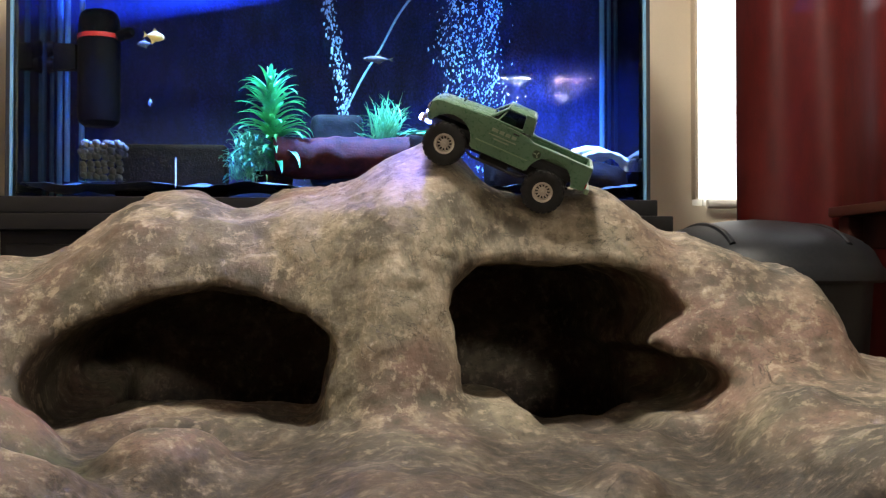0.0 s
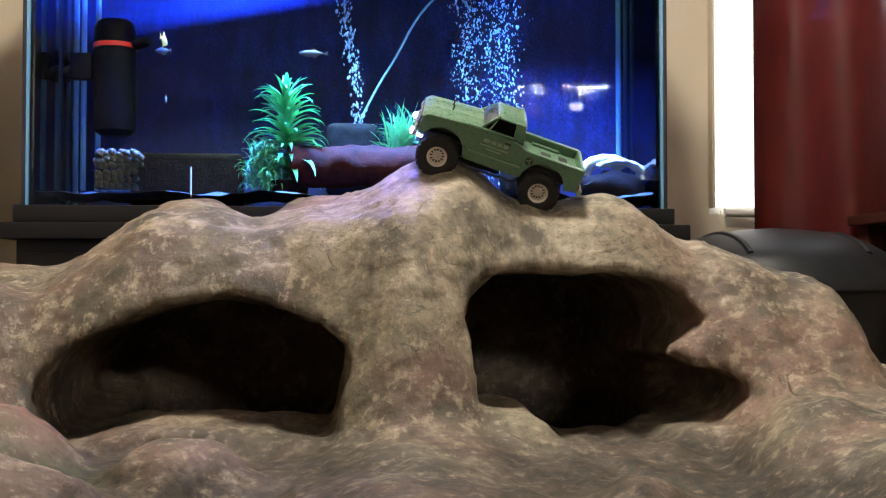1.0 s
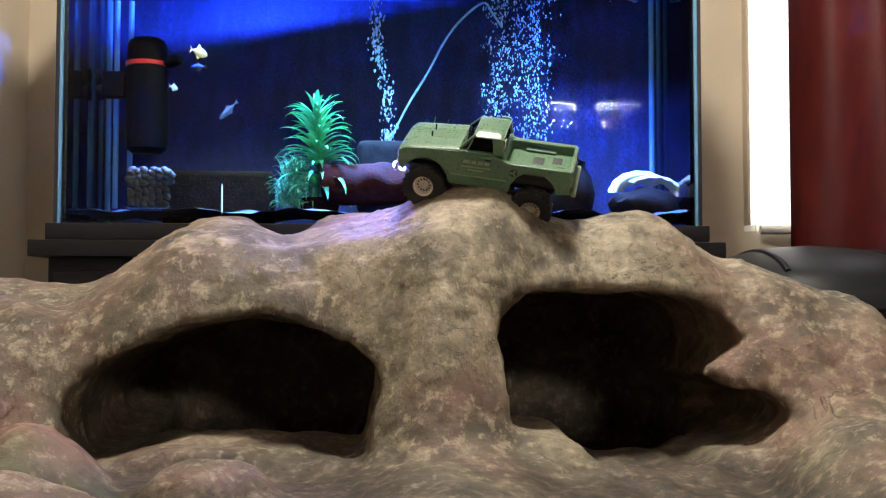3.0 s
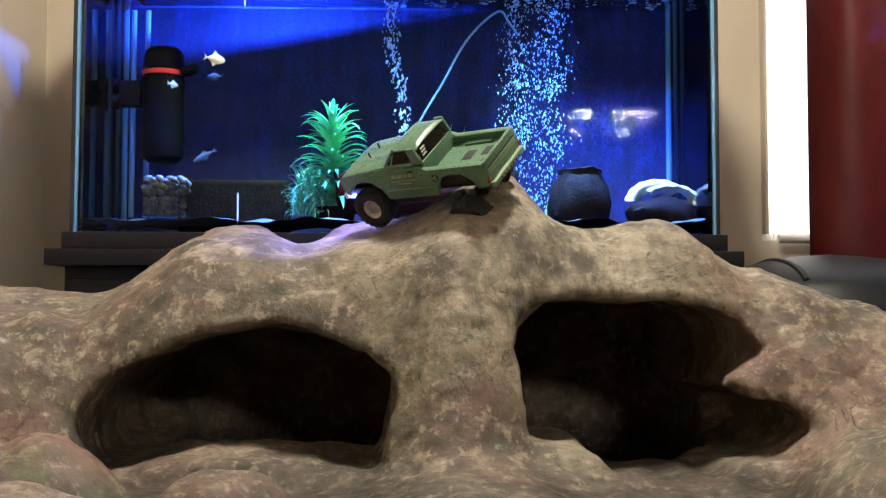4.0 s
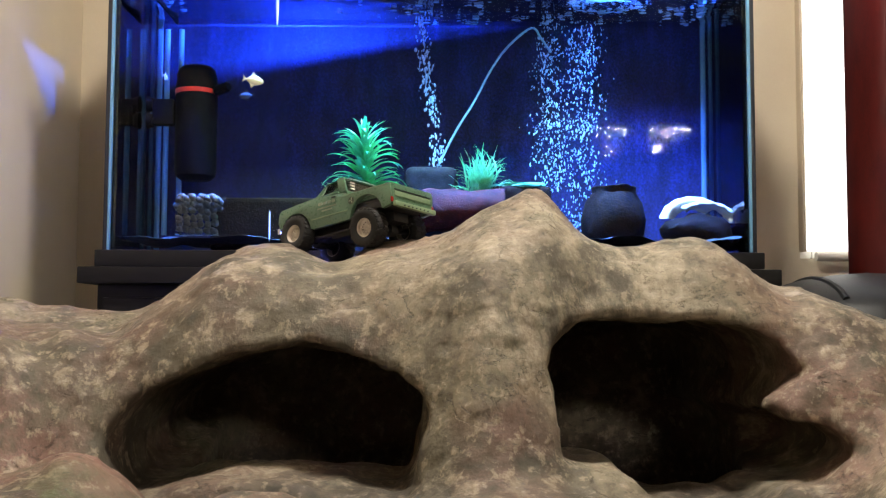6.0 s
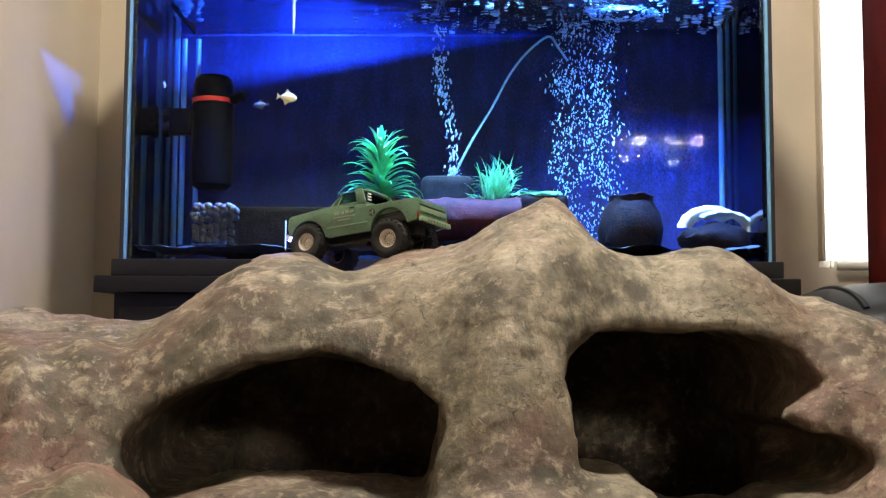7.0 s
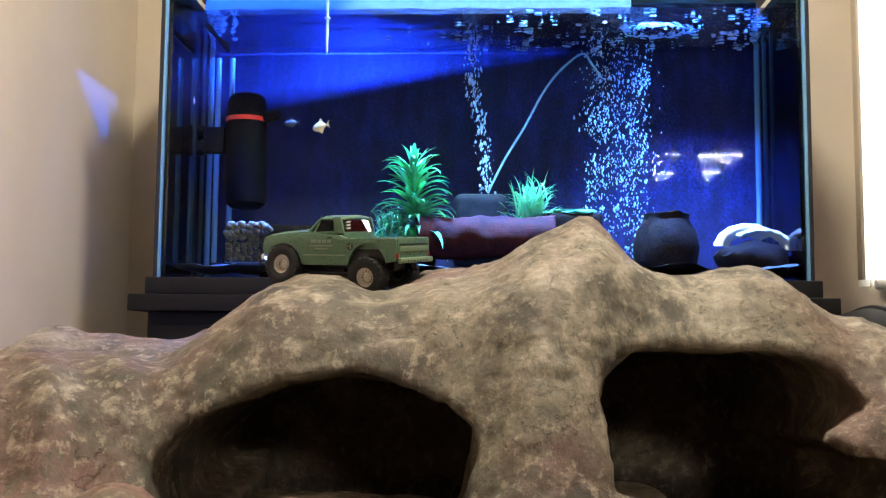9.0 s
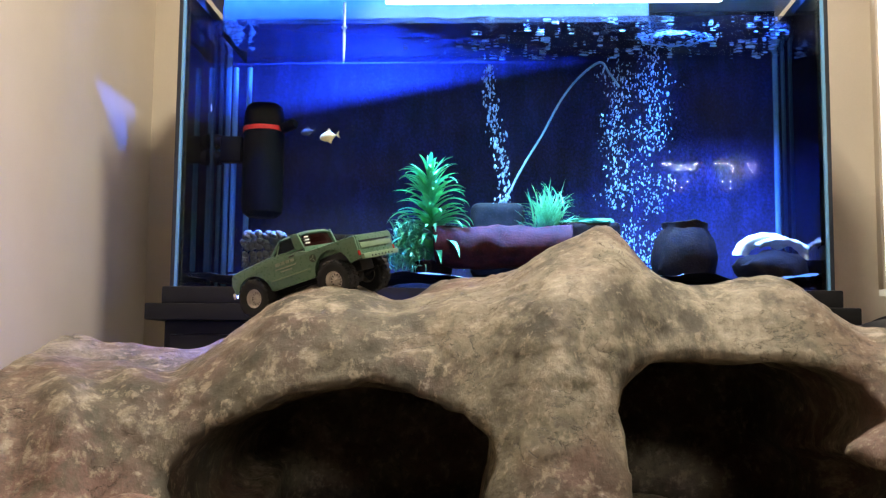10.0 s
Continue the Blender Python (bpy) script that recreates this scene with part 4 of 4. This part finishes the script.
def ornaments():
    t = thing("log_ornament", "maroon hollow log ornament lying on the gravel", "ornament", pose(0.012, 0.10, 0.838))
    pts = [(-0.135, 0, 0.0), (-0.12, 0, 0.002), (-0.06, 0, -0.002), (0.0, 0.004, 0.002), (0.07, 0.002, 0.0), (0.125, 0.006, 0.004), (0.135, 0.006, 0.004)]
    bm = tube(pts, 0.042, 28, cap=True)
    bmesh.ops.subdivide_edges(bm, edges=[e for e in bm.edges if abs((e.verts[0].co - e.verts[1].co).x) > 0.02], cuts=5, use_grid_fill=True)
    for v in bm.verts:
        v.co.y *= 0.9
        v.co += v.co.normalized() * 0.006 * noise.fractal(v.co * 30, 1, 2, 3)
    part("log", bm, LOG, t, angle=60)
    s = thing("stone", "grey blue flat stone with an air outlet behind the log", "stone", pose(0.0, 0.20, 0.845))
    part("block", box(-0.056, 0.056, -0.03, 0.03, -0.06, 0.095, 0.022, seg=4), SLATE, s)
    s = thing("mossy_ledge", "dark stone ledge with bright green algae on top", "stone", pose(0.185, 0.18, 0.83))
    part("ledge", box(-0.062, 0.062, -0.04, 0.04, -0.06, 0.066, 0.012, seg=3), DARKROCK, s)
    part("algae", move(lump(0.06, 0.04, 0.009, 5, 0.3), (0, 0, 0.068)), MOSS, s, "bright green algae crust")
    s = thing("round_stone", "dark brown rounded stone urn on the gravel", "ornament", pose(0.375, 0.15, 0.775))
    urn = lathe([(0, 0), (0.05, 0), (0.062, 0.02), (0.066, 0.05), (0.058, 0.085), (0.044, 0.105), (0.046, 0.118), (0.04, 0.12), (0.034, 0.1), (0, 0.09)], 36)
    for v in urn.verts:
        v.co += v.co.normalized() * 0.006 * noise.fractal(v.co * 26, 1, 2, 3)
    part("urn", urn, DARKROCK, s)
    s = thing("dark_stone", "low dark stone beside the shell", "stone", pose(0.535, 0.10, 0.79))
    part("block", lump(0.07, 0.045, 0.045, 31, 0.25), DARKROCK, s)
    s = thing("dark_wall_stone", "black stone slab near the filter", "stone", pose(-0.35, 0.22, 0.79))
    part("slab", box(-0.11, 0.12, -0.03, 0.03, -0.03, 0.085, 0.012, seg=3), DARKROCK, s)
    # shell: curved ribs fanned over each other
    s = thing("seashell", "white curved ribbed seashell lying on dark stones", "shell", pose(0.535, 0.13, 0.835))
    for name, cx, r0, r1, rise, a0, a1, y0 in (("shell_back", -0.004, 0.062, 0.030, 0.78, 0.02, 0.80, 0.0), ("shell_lip", 0.016, 0.058, 0.040, 0.62, 0.22, 1.08, -0.022)):
        bm = bmesh.new()
        rows = []
        for i in range(29):
            a = math.pi * (a0 + (a1 - a0) * i / 28)
            row = []
            for j in range(13):
                w = j / 12
                rr = r0 + (r1 - r0) * w + 0.0016 * math.sin(w * 4 * math.pi * 2) + 0.001 * math.sin(i * 1.3 + j)
                row.append(bm.verts.new((cx - rr * math.cos(a) * 1.08, y0 + 0.020 * math.sin(w * math.pi) * -1 + 0.02 * w, rr * math.sin(a) * rise - 0.010)))
            rows.append(row)
        for a, b in zip(rows, rows[1:]):
            for j in range(12):
                bm.faces.new((a[j], a[j + 1], b[j + 1], b[j]))
        bmesh.ops.recalc_face_normals(bm, faces=bm.faces[:])
        bmesh.ops.solidify(bm, geom=bm.faces[:], thickness=0.003)
        part(name, bm, SHELL, s, angle=70)
    # jar of pebbles
    j = thing("pebble_jar", "small clear box filled with tan pebbles", "jar", pose(-0.458, 0.08, 0.785))
    part("box_glass", box(-0.042, 0.042, -0.03, 0.03, 0.0, 0.072, 0.006), CLEAR, j)
    rng = random.Random(2)
    shapes = []
    for k in range(4):
        o = part("pebble", lump(0.0085, 0.0075, 0.0065, k * 7, 0.2, 2), PEBBLE, j)
        shapes.append(o.data)
        o.matrix_local = pose(-0.03 + 0.02 * k, -0.02, 0.075)
    for lx in range(6):
        for ly in range(3):
            for lz in range(6):
                if ly == 0 or lz > 3:
                    o = new("pebble", shapes[(lx + ly + lz) % 4])
                    o.parent = j
                    o.matrix_local = pose(-0.035 + 0.014 * lx + rng.uniform(-0.003, 0.003), -0.021 + 0.02 * ly, 0.008 + 0.0125 * lz + rng.uniform(-0.002, 0.003), rng.uniform(0, 80), rng.uniform(0, 80), rng.uniform(0, 80))


def move(bm, by):
    bmesh.ops.translate(bm, verts=bm.verts[:], vec=by)
    return bm


def fittings():
    f = thing("water_filter", "black cylindrical water filter with a red band", "filter", pose(-0.492, 0.19, 0.004))
    part("canister", lathe([(0, 0.905), (0.030, 0.905), (0.041, 0.914), (0.043, 0.93), (0.043, 1.080), (0.042, 1.084)], 40), FILTER, f)
    part("red_band", lathe([(0.043, 1.0845), (0.0442, 1.085), (0.0442, 1.094), (0.043, 1.0945)], 40), RED_BAND, f, "bright red ring")
    part("head", lathe([(0.042, 1.095), (0.041, 1.125), (0.037, 1.138), (0.03, 1.144), (0, 1.145)], 40), FILTER, f)
    bm = box(-0.09, -0.045, -0.014, 0.014, 1.02, 1.075, 0.005)
    for z in (1.03, 1.065):
        lathe([(0, 0), (0.014, 0), (0.017, 0.012), (0, 0.014)], 18, bm, pose(-0.09, 0, z, 0, -90, 0))
    part("bracket", bm, FILTER, f)
    part("outlet", lathe([(0, 0), (0.011, 0), (0.011, 0.03), (0.008, 0.034), (0, 0.034)], 16, m=pose(0.045, -0.02, 1.09, 0, 80, -30)), FILTER, f)
    # two upright blue bars left of the filter
    for x in (-0.575, -0.545):
        h = thing("upright_bar", "thin upright blue bar at the back of the tank", "tube", pose(x, 0.27, 0))
        part("bar_body", lathe([(0, 0.80), (0.006, 0.80), (0.006, 1.25), (0, 1.25)], 14), EDGE, h)
    a = thing("air_hose", "thin clear blue air hose looping through the water", "hose")
    pts = [Vector((0.014, 0.21, 0.945)), Vector((0.052, 0.21, 1.02)), Vector((0.093, 0.21, 1.088)), Vector((0.128, 0.21, 1.155)), Vector((0.165, 0.21, 1.205)), Vector((0.212, 0.21, 1.242)), Vector((0.232, 0.205, 1.218)), Vector((0.252, 0.20, 1.187))]
    fine = []
    for i in range(len(pts) - 1):
        p0, p1, p2, p3 = pts[max(i - 1, 0)], pts[i], pts[i + 1], pts[min(i + 2, len(pts) - 1)]
        for k in range(5):
            t = k / 5
            fine.append(0.5 * ((2 * p1) + (p2 - p0) * t + (2 * p0 - 5 * p1 + 4 * p2 - p3) * t * t + (3 * p1 - p0 - 3 * p2 + p3) * t ** 3))
    part("hose", tube(fine + [pts[-1]], 0.0025, 8), HOSE, a)
    s = thing("thermometer", "slim white floating thermometer", "thermometer", pose(-0.302, 0.03, 0))
    part("rod", lathe([(0, 1.192), (0.0016, 1.196), (0.0028, 1.23), (0.0028, 1.315), (0, 1.317)], 10), SHELL, s)
    part("collar", lathe([(0.0028, 1.262), (0.006, 1.263), (0.006, 1.266), (0.0028, 1.267)], 12), SHELL, s)
    s = thing("gravel_probe", "short thin white rod standing in the gravel", "rod", pose(-0.311, 0.03, 0))
    part("rod", lathe([(0, 0.77), (0.0014, 0.77), (0.0014, 0.825), (0, 0.830)], 8), SHELL, s)
    h = thing("aquarium_hood", "grey hood with a bright light strip over the tank", "lamp")
    part("canopy", box(-0.62, 0.62, 0.02, 0.36, 1.380, 1.42, 0.006), HOOD, h)
    # added light stops: a slanted plate, a front lip and a rear lip shape the blue band
    plate = bmesh.new()
    deep = [(x, min(max(0.169 + 0.233 * (x + 0.313), 0.125), 0.285)) for x in (-0.56, -0.50, -0.30, -0.10, 0.10, 0.18, 0.30)]
    plate.faces.new([plate.verts.new((x, y, 1.295)) for x, y in deep] + [plate.verts.new((x, 0.10, 1.295)) for x in (0.30, -0.56)])
    bmesh.ops.solidify(plate, geom=plate.faces[:], thickness=0.002)
    part("band_stop", plate, FILTER, h, "slanted black plate added to cut off the blue light", smooth=False)
    part("front_stop", box(-0.56, 0.30, 0.096, 0.0995, 1.293, 1.380), FILTER, h)
    part("end_stop", box(-0.563, -0.560, 0.10, 0.30, 1.270, 1.334), FILTER, h)
    part("rear_stop", box(-0.60, 0.60, 0.300, 0.303, 1.284, 1.380), FILTER, h)
    part("light_strip", box(-0.22, 0.43, 0.014, 0.030, 1.309, 1.323, 0.002), LED, h, "glowing white light strip")


def water_surface():
    m = Mat("water_surface")
    v = m.coords((1, 1.6, 1))
    g = m.node("ShaderNodeBsdfGlossy", Roughness=0.03)
    tr, mx = m.node("ShaderNodeBsdfTransparent"), m.node("ShaderNodeMixShader")
    bp = m.node("ShaderNodeBump", Strength=0.35, Distance=0.01)
    m.link(m.noise(v, 16, 4, 0.6), bp.inputs["Height"])
    m.link(bp.outputs[0], g.inputs["Normal"])
    mx.inputs[0].default_value = 0.78
    m.link(tr.outputs[0], mx.inputs[1])
    m.link(g.outputs[0], mx.inputs[2])
    m.link(mx.outputs[0], m.t.nodes["Material Output"].inputs["Surface"])
    bm = bmesh.new()
    bmesh.ops.create_grid(bm, x_segments=140, y_segments=40, size=1)
    for q in bm.verts:
        q.co = Vector((q.co.x * (TW - 0.010), 0.009 + (TD - 0.012) * (q.co.y + 1) / 2, WATER))
        ring = math.hypot(q.co.x - 0.36, (q.co.y - 0.15) * 1.2)
        q.co.z += 0.0035 * noise.fractal(q.co * 14, 1, 2, 3) + 0.004 * math.exp(-ring * 14) * math.cos(ring * 120)
    tagged(part("water", bm, m.m, angle=180), "rippled water surface of the fish tank", "water", kind="structure")
    rng = random.Random(6)
    foam = bmesh.new()
    for k in range(170):
        x = rng.choice((rng.gauss(0.05, 0.14), rng.gauss(0.30, 0.12), rng.gauss(0.55, 0.05)))
        if abs(x) > 0.58:
            continue
        r = rng.uniform(0.0015, 0.0048) * (1.5 if rng.random() < 0.08 else 1)
        b = bmesh.new()
        bmesh.ops.create_icosphere(b, subdivisions=1, radius=r)
        merge(b, foam, pose(x, rng.uniform(0.02, TD - 0.02), WATER - 0.003) @ Matrix.Diagonal((rng.uniform(0.8, 2.6), 1, 0.5, 1)))
    tagged(part("surface_foam", foam, BUBBLE), "white bubbles floating under the water surface", "bubbles", kind="stuff")
    swirl = bmesh.new()
    for k in range(170):
        a, r = rng.uniform(0, 2 * math.pi), rng.gauss(0.062, 0.012)
        b = bmesh.new()
        bmesh.ops.create_icosphere(b, subdivisions=1, radius=rng.uniform(0.0012, 0.003))
        merge(b, swirl, pose(0.36 + r * math.cos(a), 0.15 + 0.7 * r * math.sin(a), WATER - 0.003, 0, 0, math.degrees(a) + 90) @ Matrix.Diagonal((2.6, 1, 0.5, 1)))
    tagged(part("surface_foam", swirl, BUBBLE), "ring of white foam where bubbles reach the surface", "bubbles", kind="stuff")


WATER = 1.276


def bubble_cluster(seed, count, width, depth, height, r0, r1):
    rng = random.Random(seed)
    bm = bmesh.new()
    for k in range(count):
        b = bmesh.new()
        bmesh.ops.create_icosphere(b, subdivisions=1, radius=rng.uniform(r0, r1) * (1.7 if rng.random() < 0.12 else 1))
        m = pose(rng.gauss(0, width), rng.gauss(0, depth), rng.uniform(0, height), 0, rng.uniform(-25, 25), 0) @ Matrix.Diagonal((rng.uniform(0.6, 1.1), 0.8, rng.uniform(1.1, 2.6), 1))
        merge(b, bm, m)
    return part("bubbles", bm, BUBBLE)


CLUSTERS = []
for k in range(11):
    ob = tagged(bubble_cluster(40 + k, 26, 0.008, 0.006, 0.032, 0.0010, 0.0026), "small pale air bubbles rising from the air stone", "bubbles", "bubbles of the air stone", "stuff")
    CLUSTERS.append((ob, "narrow", k, 11))
for k in range(12):
    for side in range(3):
        ob = tagged(bubble_cluster(70 + 3 * k + side, 54 if side != 1 else 28, 0.017, 0.012, 0.042, 0.0007, 0.0017), "curtain of small pale air bubbles rising", "bubbles", "bubbles of the bubble curtain", "stuff")
        CLUSTERS.append((ob, "wide", k + side * 0.37, 12, side))

FISH_YELLOW = grained("yellow_fish_skin", (0.50, 0.30, 0.06), (0.72, 0.50, 0.18), 0.3, 60, 0.05)
FISH_BLUE = grained("silver_blue_fish_skin", (0.25, 0.33, 0.42), (0.55, 0.62, 0.70), 0.25, 60, 0.05)
FISH_DARK = grained("dark_striped_fish_skin", (0.004, 0.004, 0.006), (0.05, 0.055, 0.07), 0.4, 90, 0.05, stretch=(1, 1, 4))


def fish(label, length, tall, skin):
    f = thing("fish", label, "fish", group="fish in the tank")
    bm = bmesh.new()
    rows = []
    for i in range(13):
        u = i / 12
        r = math.sin(math.pi * min(1, u * 0.94 + 0.06)) ** 0.75
        h, w = max(tall * r, 0.09 * tall), max(0.34 * tall * r, 0.04 * tall)
        rows.append([bm.verts.new(((0.5 - u) * length, w / 2 * math.cos(a), h / 2 * math.sin(a))) for a in [2 * math.pi * k / 10 for k in range(10)]])
    for a, b in zip(rows, rows[1:]):
        for k in range(10):
            bm.faces.new((a[k], a[(k + 1) % 10], b[(k + 1) % 10], b[k]))
    bm.faces.new(rows[0])
    bm.faces.new(rows[-1][::-1])
    bmesh.ops.recalc_face_normals(bm, faces=bm.faces[:])
    part("body", bm, skin, f)
    L, H = length, tall
    for name, pts in (("tail_fin", [(-0.48, 0), (-0.72, 0.40), (-0.64, 0), (-0.72, -0.40)]), ("dorsal_fin", [(0.1, 0.44), (-0.12, 0.85), (-0.26, 0.32)]), ("belly_fin", [(0.08, -0.44), (-0.14, -0.8), (-0.28, -0.30)])):
        part(name, prism([(x * L, z * H) for x, z in pts], -0.0004, 0.0004), skin, f, smooth=False)
    for s in (-1, 1):
        part("eye", lathe([(0, 0.0012), (0.0012, 0.0008), (0.0014, 0), (0, -0.001)], 8, m=pose(0.36 * L, s * 0.12 * H, 0.08 * H, 90 * s, 0, 0)), FILTER, f)
    return f


tall_plant()
grass_plant()
ornaments()
fittings()
water_surface()
F_YELLOW = fish("small pale yellow fish swimming in the tank", 0.034, 0.020, FISH_YELLOW)
F_BLUE = fish("tiny silver blue fish swimming near the filter", 0.018, 0.011, FISH_BLUE)
F_LONG = fish("slender dark striped fish swimming in the tank", 0.050, 0.013, FISH_DARK)
F_DARK = fish("small black fish swimming beside the yellow one", 0.026, 0.014, FISH_DARK)


def room_lights():
    """Far lamps across the room, seen as small reflections in the tank's front."""
    for x0, x1, z in ((0.93, 1.14, 1.748), (1.235, 1.50, 1.748), (0.985, 1.10, 1.642), (1.27, 1.36, 1.642)):
        s = thing("light_bar", "thin bright light bar with little bulbs on the far wall", "lamp", group="light bars on the far wall")
        part("bar", box(x0, x1, -4.195, -4.17, z, z + 0.014, 0.001), WARM, s)
        n = int((x1 - x0) / 0.04)
        for k in range(n):
            part("bulb", lathe([(0, 0), (0.013, 0.024), (0, 0.028)], 10, m=pose(x0 + 0.02 + 0.04 * k, -4.18, z - 0.045)), WARM, s)
    c = thing("ceiling_lamp", "round white ceiling lamp", "lamp", pose(*LAMP_AT))
    part("shade", lathe([(0.02, 0.0), (0.24, 0.012), (0.26, 0.05), (0.25, 0.10), (0.0, 0.112)], 36), CEIL, c)


room_lights()


# ---- movement ----
TRUCK_ROWS = [
    (0.0, 0.1877, -0.7754, 0.7196, -15.0, -23.6, 174.0),
    (0.5, 0.1698, -0.7559, 0.7260, -18.9, -21.1, 179.2),
    (1.2, 0.1615, -0.7411, 0.7314, -27.4, -18.2, 181.7),
    (1.5, 0.1617, -0.7337, 0.7304, -25.4, -18.1, 180.5),
    (2.0, 0.1511, -0.7221, 0.7328, -27.9, -14.7, 177.8),
    (2.5, 0.1444, -0.7182, 0.7318, -27.1, -14.0, 176.5),
    (2.7, 0.1384, -0.7324, 0.7295, -27.4, -12.6, 174.6),
    (3.8, 0.0694, -0.7473, 0.7372, -38.9, -0.2, 147.0),
    (4.0, 0.0559, -0.7402, 0.7372, -38.3, 1.0, 142.8),
    (4.3, 0.0387, -0.6863, 0.7408, -34.9, 5.5, 138.9),
    (4.6, 0.0209, -0.6170, 0.7384, -18.5, 12.0, 133.4),
    (5.0, -0.0521, -0.5787, 0.7077, -3.5, 16.2, 140.5),
    (5.5, -0.0770, -0.5829, 0.7058, -0.1, 11.9, 139.4),
    (5.7, -0.0874, -0.5825, 0.7053, 2.7, 10.6, 140.5),
    (6.8, -0.1217, -0.5690, 0.7041, 7.3, 4.4, 146.8),
    (7.0, -0.1100, -0.5490, 0.7069, 3.6, 5.9, 152.7),
    (7.8, -0.1121, -0.5565, 0.7119, 0.6, 5.2, 151.6),
    (8.2, -0.1379, -0.5778, 0.7051, 2.9, 0.4, 154.1),
    (8.5, -0.1566, -0.5846, 0.7006, -0.5, -1.7, 154.7),
    (9.0, -0.1804, -0.5924, 0.6939, -6.5, -2.3, 154.2),
    (9.4, -0.2092, -0.5936, 0.6886, -7.3, 1.6, 156.2),
    (9.7, -0.2162, -0.6011, 0.6887, -8.5, 4.3, 155.8),
    (10.0, -0.2293, -0.6039, 0.6841, -11.1, 13.4, 151.6),
]

# lift of the near wheel against the body, in mm: seconds, front, rear
AXLE_ROWS = [(0.0, 3, -3), (1.2, 3, 2), (2.5, 4, 0), (3.8, 2, -24), (4.3, 2, -24), (4.6, 6, -16), (5.5, 9.5, -8), (7.0, 8, -4), (7.8, 4, -5), (8.5, 7, -4), (9.0, 11, -4), (10.0, 9, -1)]
YELLOW_ROWS = [(0.0, -0.359, 1.075, 0), (1.0, -0.373, 1.085, 80), (2.5, -0.365, 1.094, 60), (4.5, -0.365, 1.103, 15), (5.5, -0.363, 1.101, 20), (7.0, -0.318, 1.080, -5), (8.0, -0.308, 1.066, 70), (9.0, -0.321, 1.058, 150), (10.0, -0.338, 1.057, 170)]
BLUE_ROWS = [(0.0, -0.366, 0.940, 120), (1.0, -0.365, 0.965, 95), (2.5, -0.395, 1.010, 60), (4.5, -0.461, 1.061, 30), (5.5, -0.500, 1.092, 60), (7.0, -0.56, 1.10, 90), (10.0, -0.57, 1.11, 100)]
LONG_ROWS = [(0.0, 0.078, 1.038, 180, 0), (0.5, -0.005, 1.052, 180, 0), (1.0, -0.083, 1.067, 180, 0), (1.7, -0.19, 1.05, 185, 12), (2.5, -0.269, 1.016, 210, 45), (3.5, -0.36, 0.95, 230, 40), (5.0, -0.44, 0.87, 200, 10), (10.0, -0.47, 0.86, 180, 0)]
DARK_ROWS = [(0.0, -0.385, 1.064, 200), (2.5, -0.375, 1.072, 190), (5.0, -0.372, 1.070, 180), (7.5, -0.38, 1.069, 190), (10.0, -0.384, 1.071, 170)]


def between(rows, t):
    """Values of rows at t, in straight steps."""
    cols = list(zip(*rows))
    return [float(np.interp(t, cols[0], c)) for c in cols[1:]]


def motions():
    walk(TRUCK, [(r[0], pose(*r[1:])) for r in TRUCK_ROWS])
    for k, (ax, x) in enumerate(AXLES):
        walk(ax, [(r[0], pose(x, 0, (27 + r[1 + k] / 2) * MM, math.degrees(r[1 + k] / 2 / 40), 0, 0)) for r in AXLE_ROWS])
    # wheels roll by the way that the truck covers
    times = [0.2 * k for k in range(51)]
    turn, last, rolled = 0.0, None, []
    for t in times:
        p = Vector(between(TRUCK_ROWS, t)[:3])
        turn += 0 if last is None else math.degrees((p - last).length / 0.027)
        last = p
        rolled.append(turn)
    for w, s in WHEELS:
        walk(w, [(t, pose(0, s * 40 * MM, 0, 0, 0, 0 if s > 0 else 180) @ pose(0, 0, 0, 0, s * a, 0)) for t, a in zip(times, rolled)])
    for f, rows, depth in ((F_YELLOW, YELLOW_ROWS, 0.08), (F_BLUE, BLUE_ROWS, 0.06), (F_DARK, DARK_ROWS, 0.10)):
        walk(f, [(t, pose(x, depth, z, 0, 8, a)) for t, x, z, a in rows])
    walk(F_LONG, [(t, pose(x, 0.08 + 0.012 * t, z, 0, b, a)) for t, x, z, a, b in LONG_ROWS])
    for ob, kind, k, n, *side in CLUSTERS:
        period = 1.6 if kind == "narrow" else 2.2
        rows, t = [], 0.0
        phase = (k / n) % 1

        def place(u):
            if kind == "narrow":
                return pose(0.012 - 0.034 * u + 0.006 * math.sin(7 * u), 0.20, 0.925 + 0.325 * u)
            return pose(0.285 + 0.040 * (side[0] - 1) + 0.008 * math.sin(6 * u + k), 0.20, 0.79 + 0.455 * u)

        u = phase
        while t < 10.0 - 1e-6:
            rows.append((t, place(u)))
            ahead = min((0.999 - u) * period, 0.5, 10.0 - t)
            if ahead < 0.07:
                u, t = 0.0, t + 0.034
                continue
            t, u = t + ahead, u + ahead / period
            if u > 0.95 and t < 9.9:
                rows.append((t, place(u)))
                u, t = 0.0, t + 0.034
        rows.append((10.0, place(u)))
        walk(ob, rows)


motions()
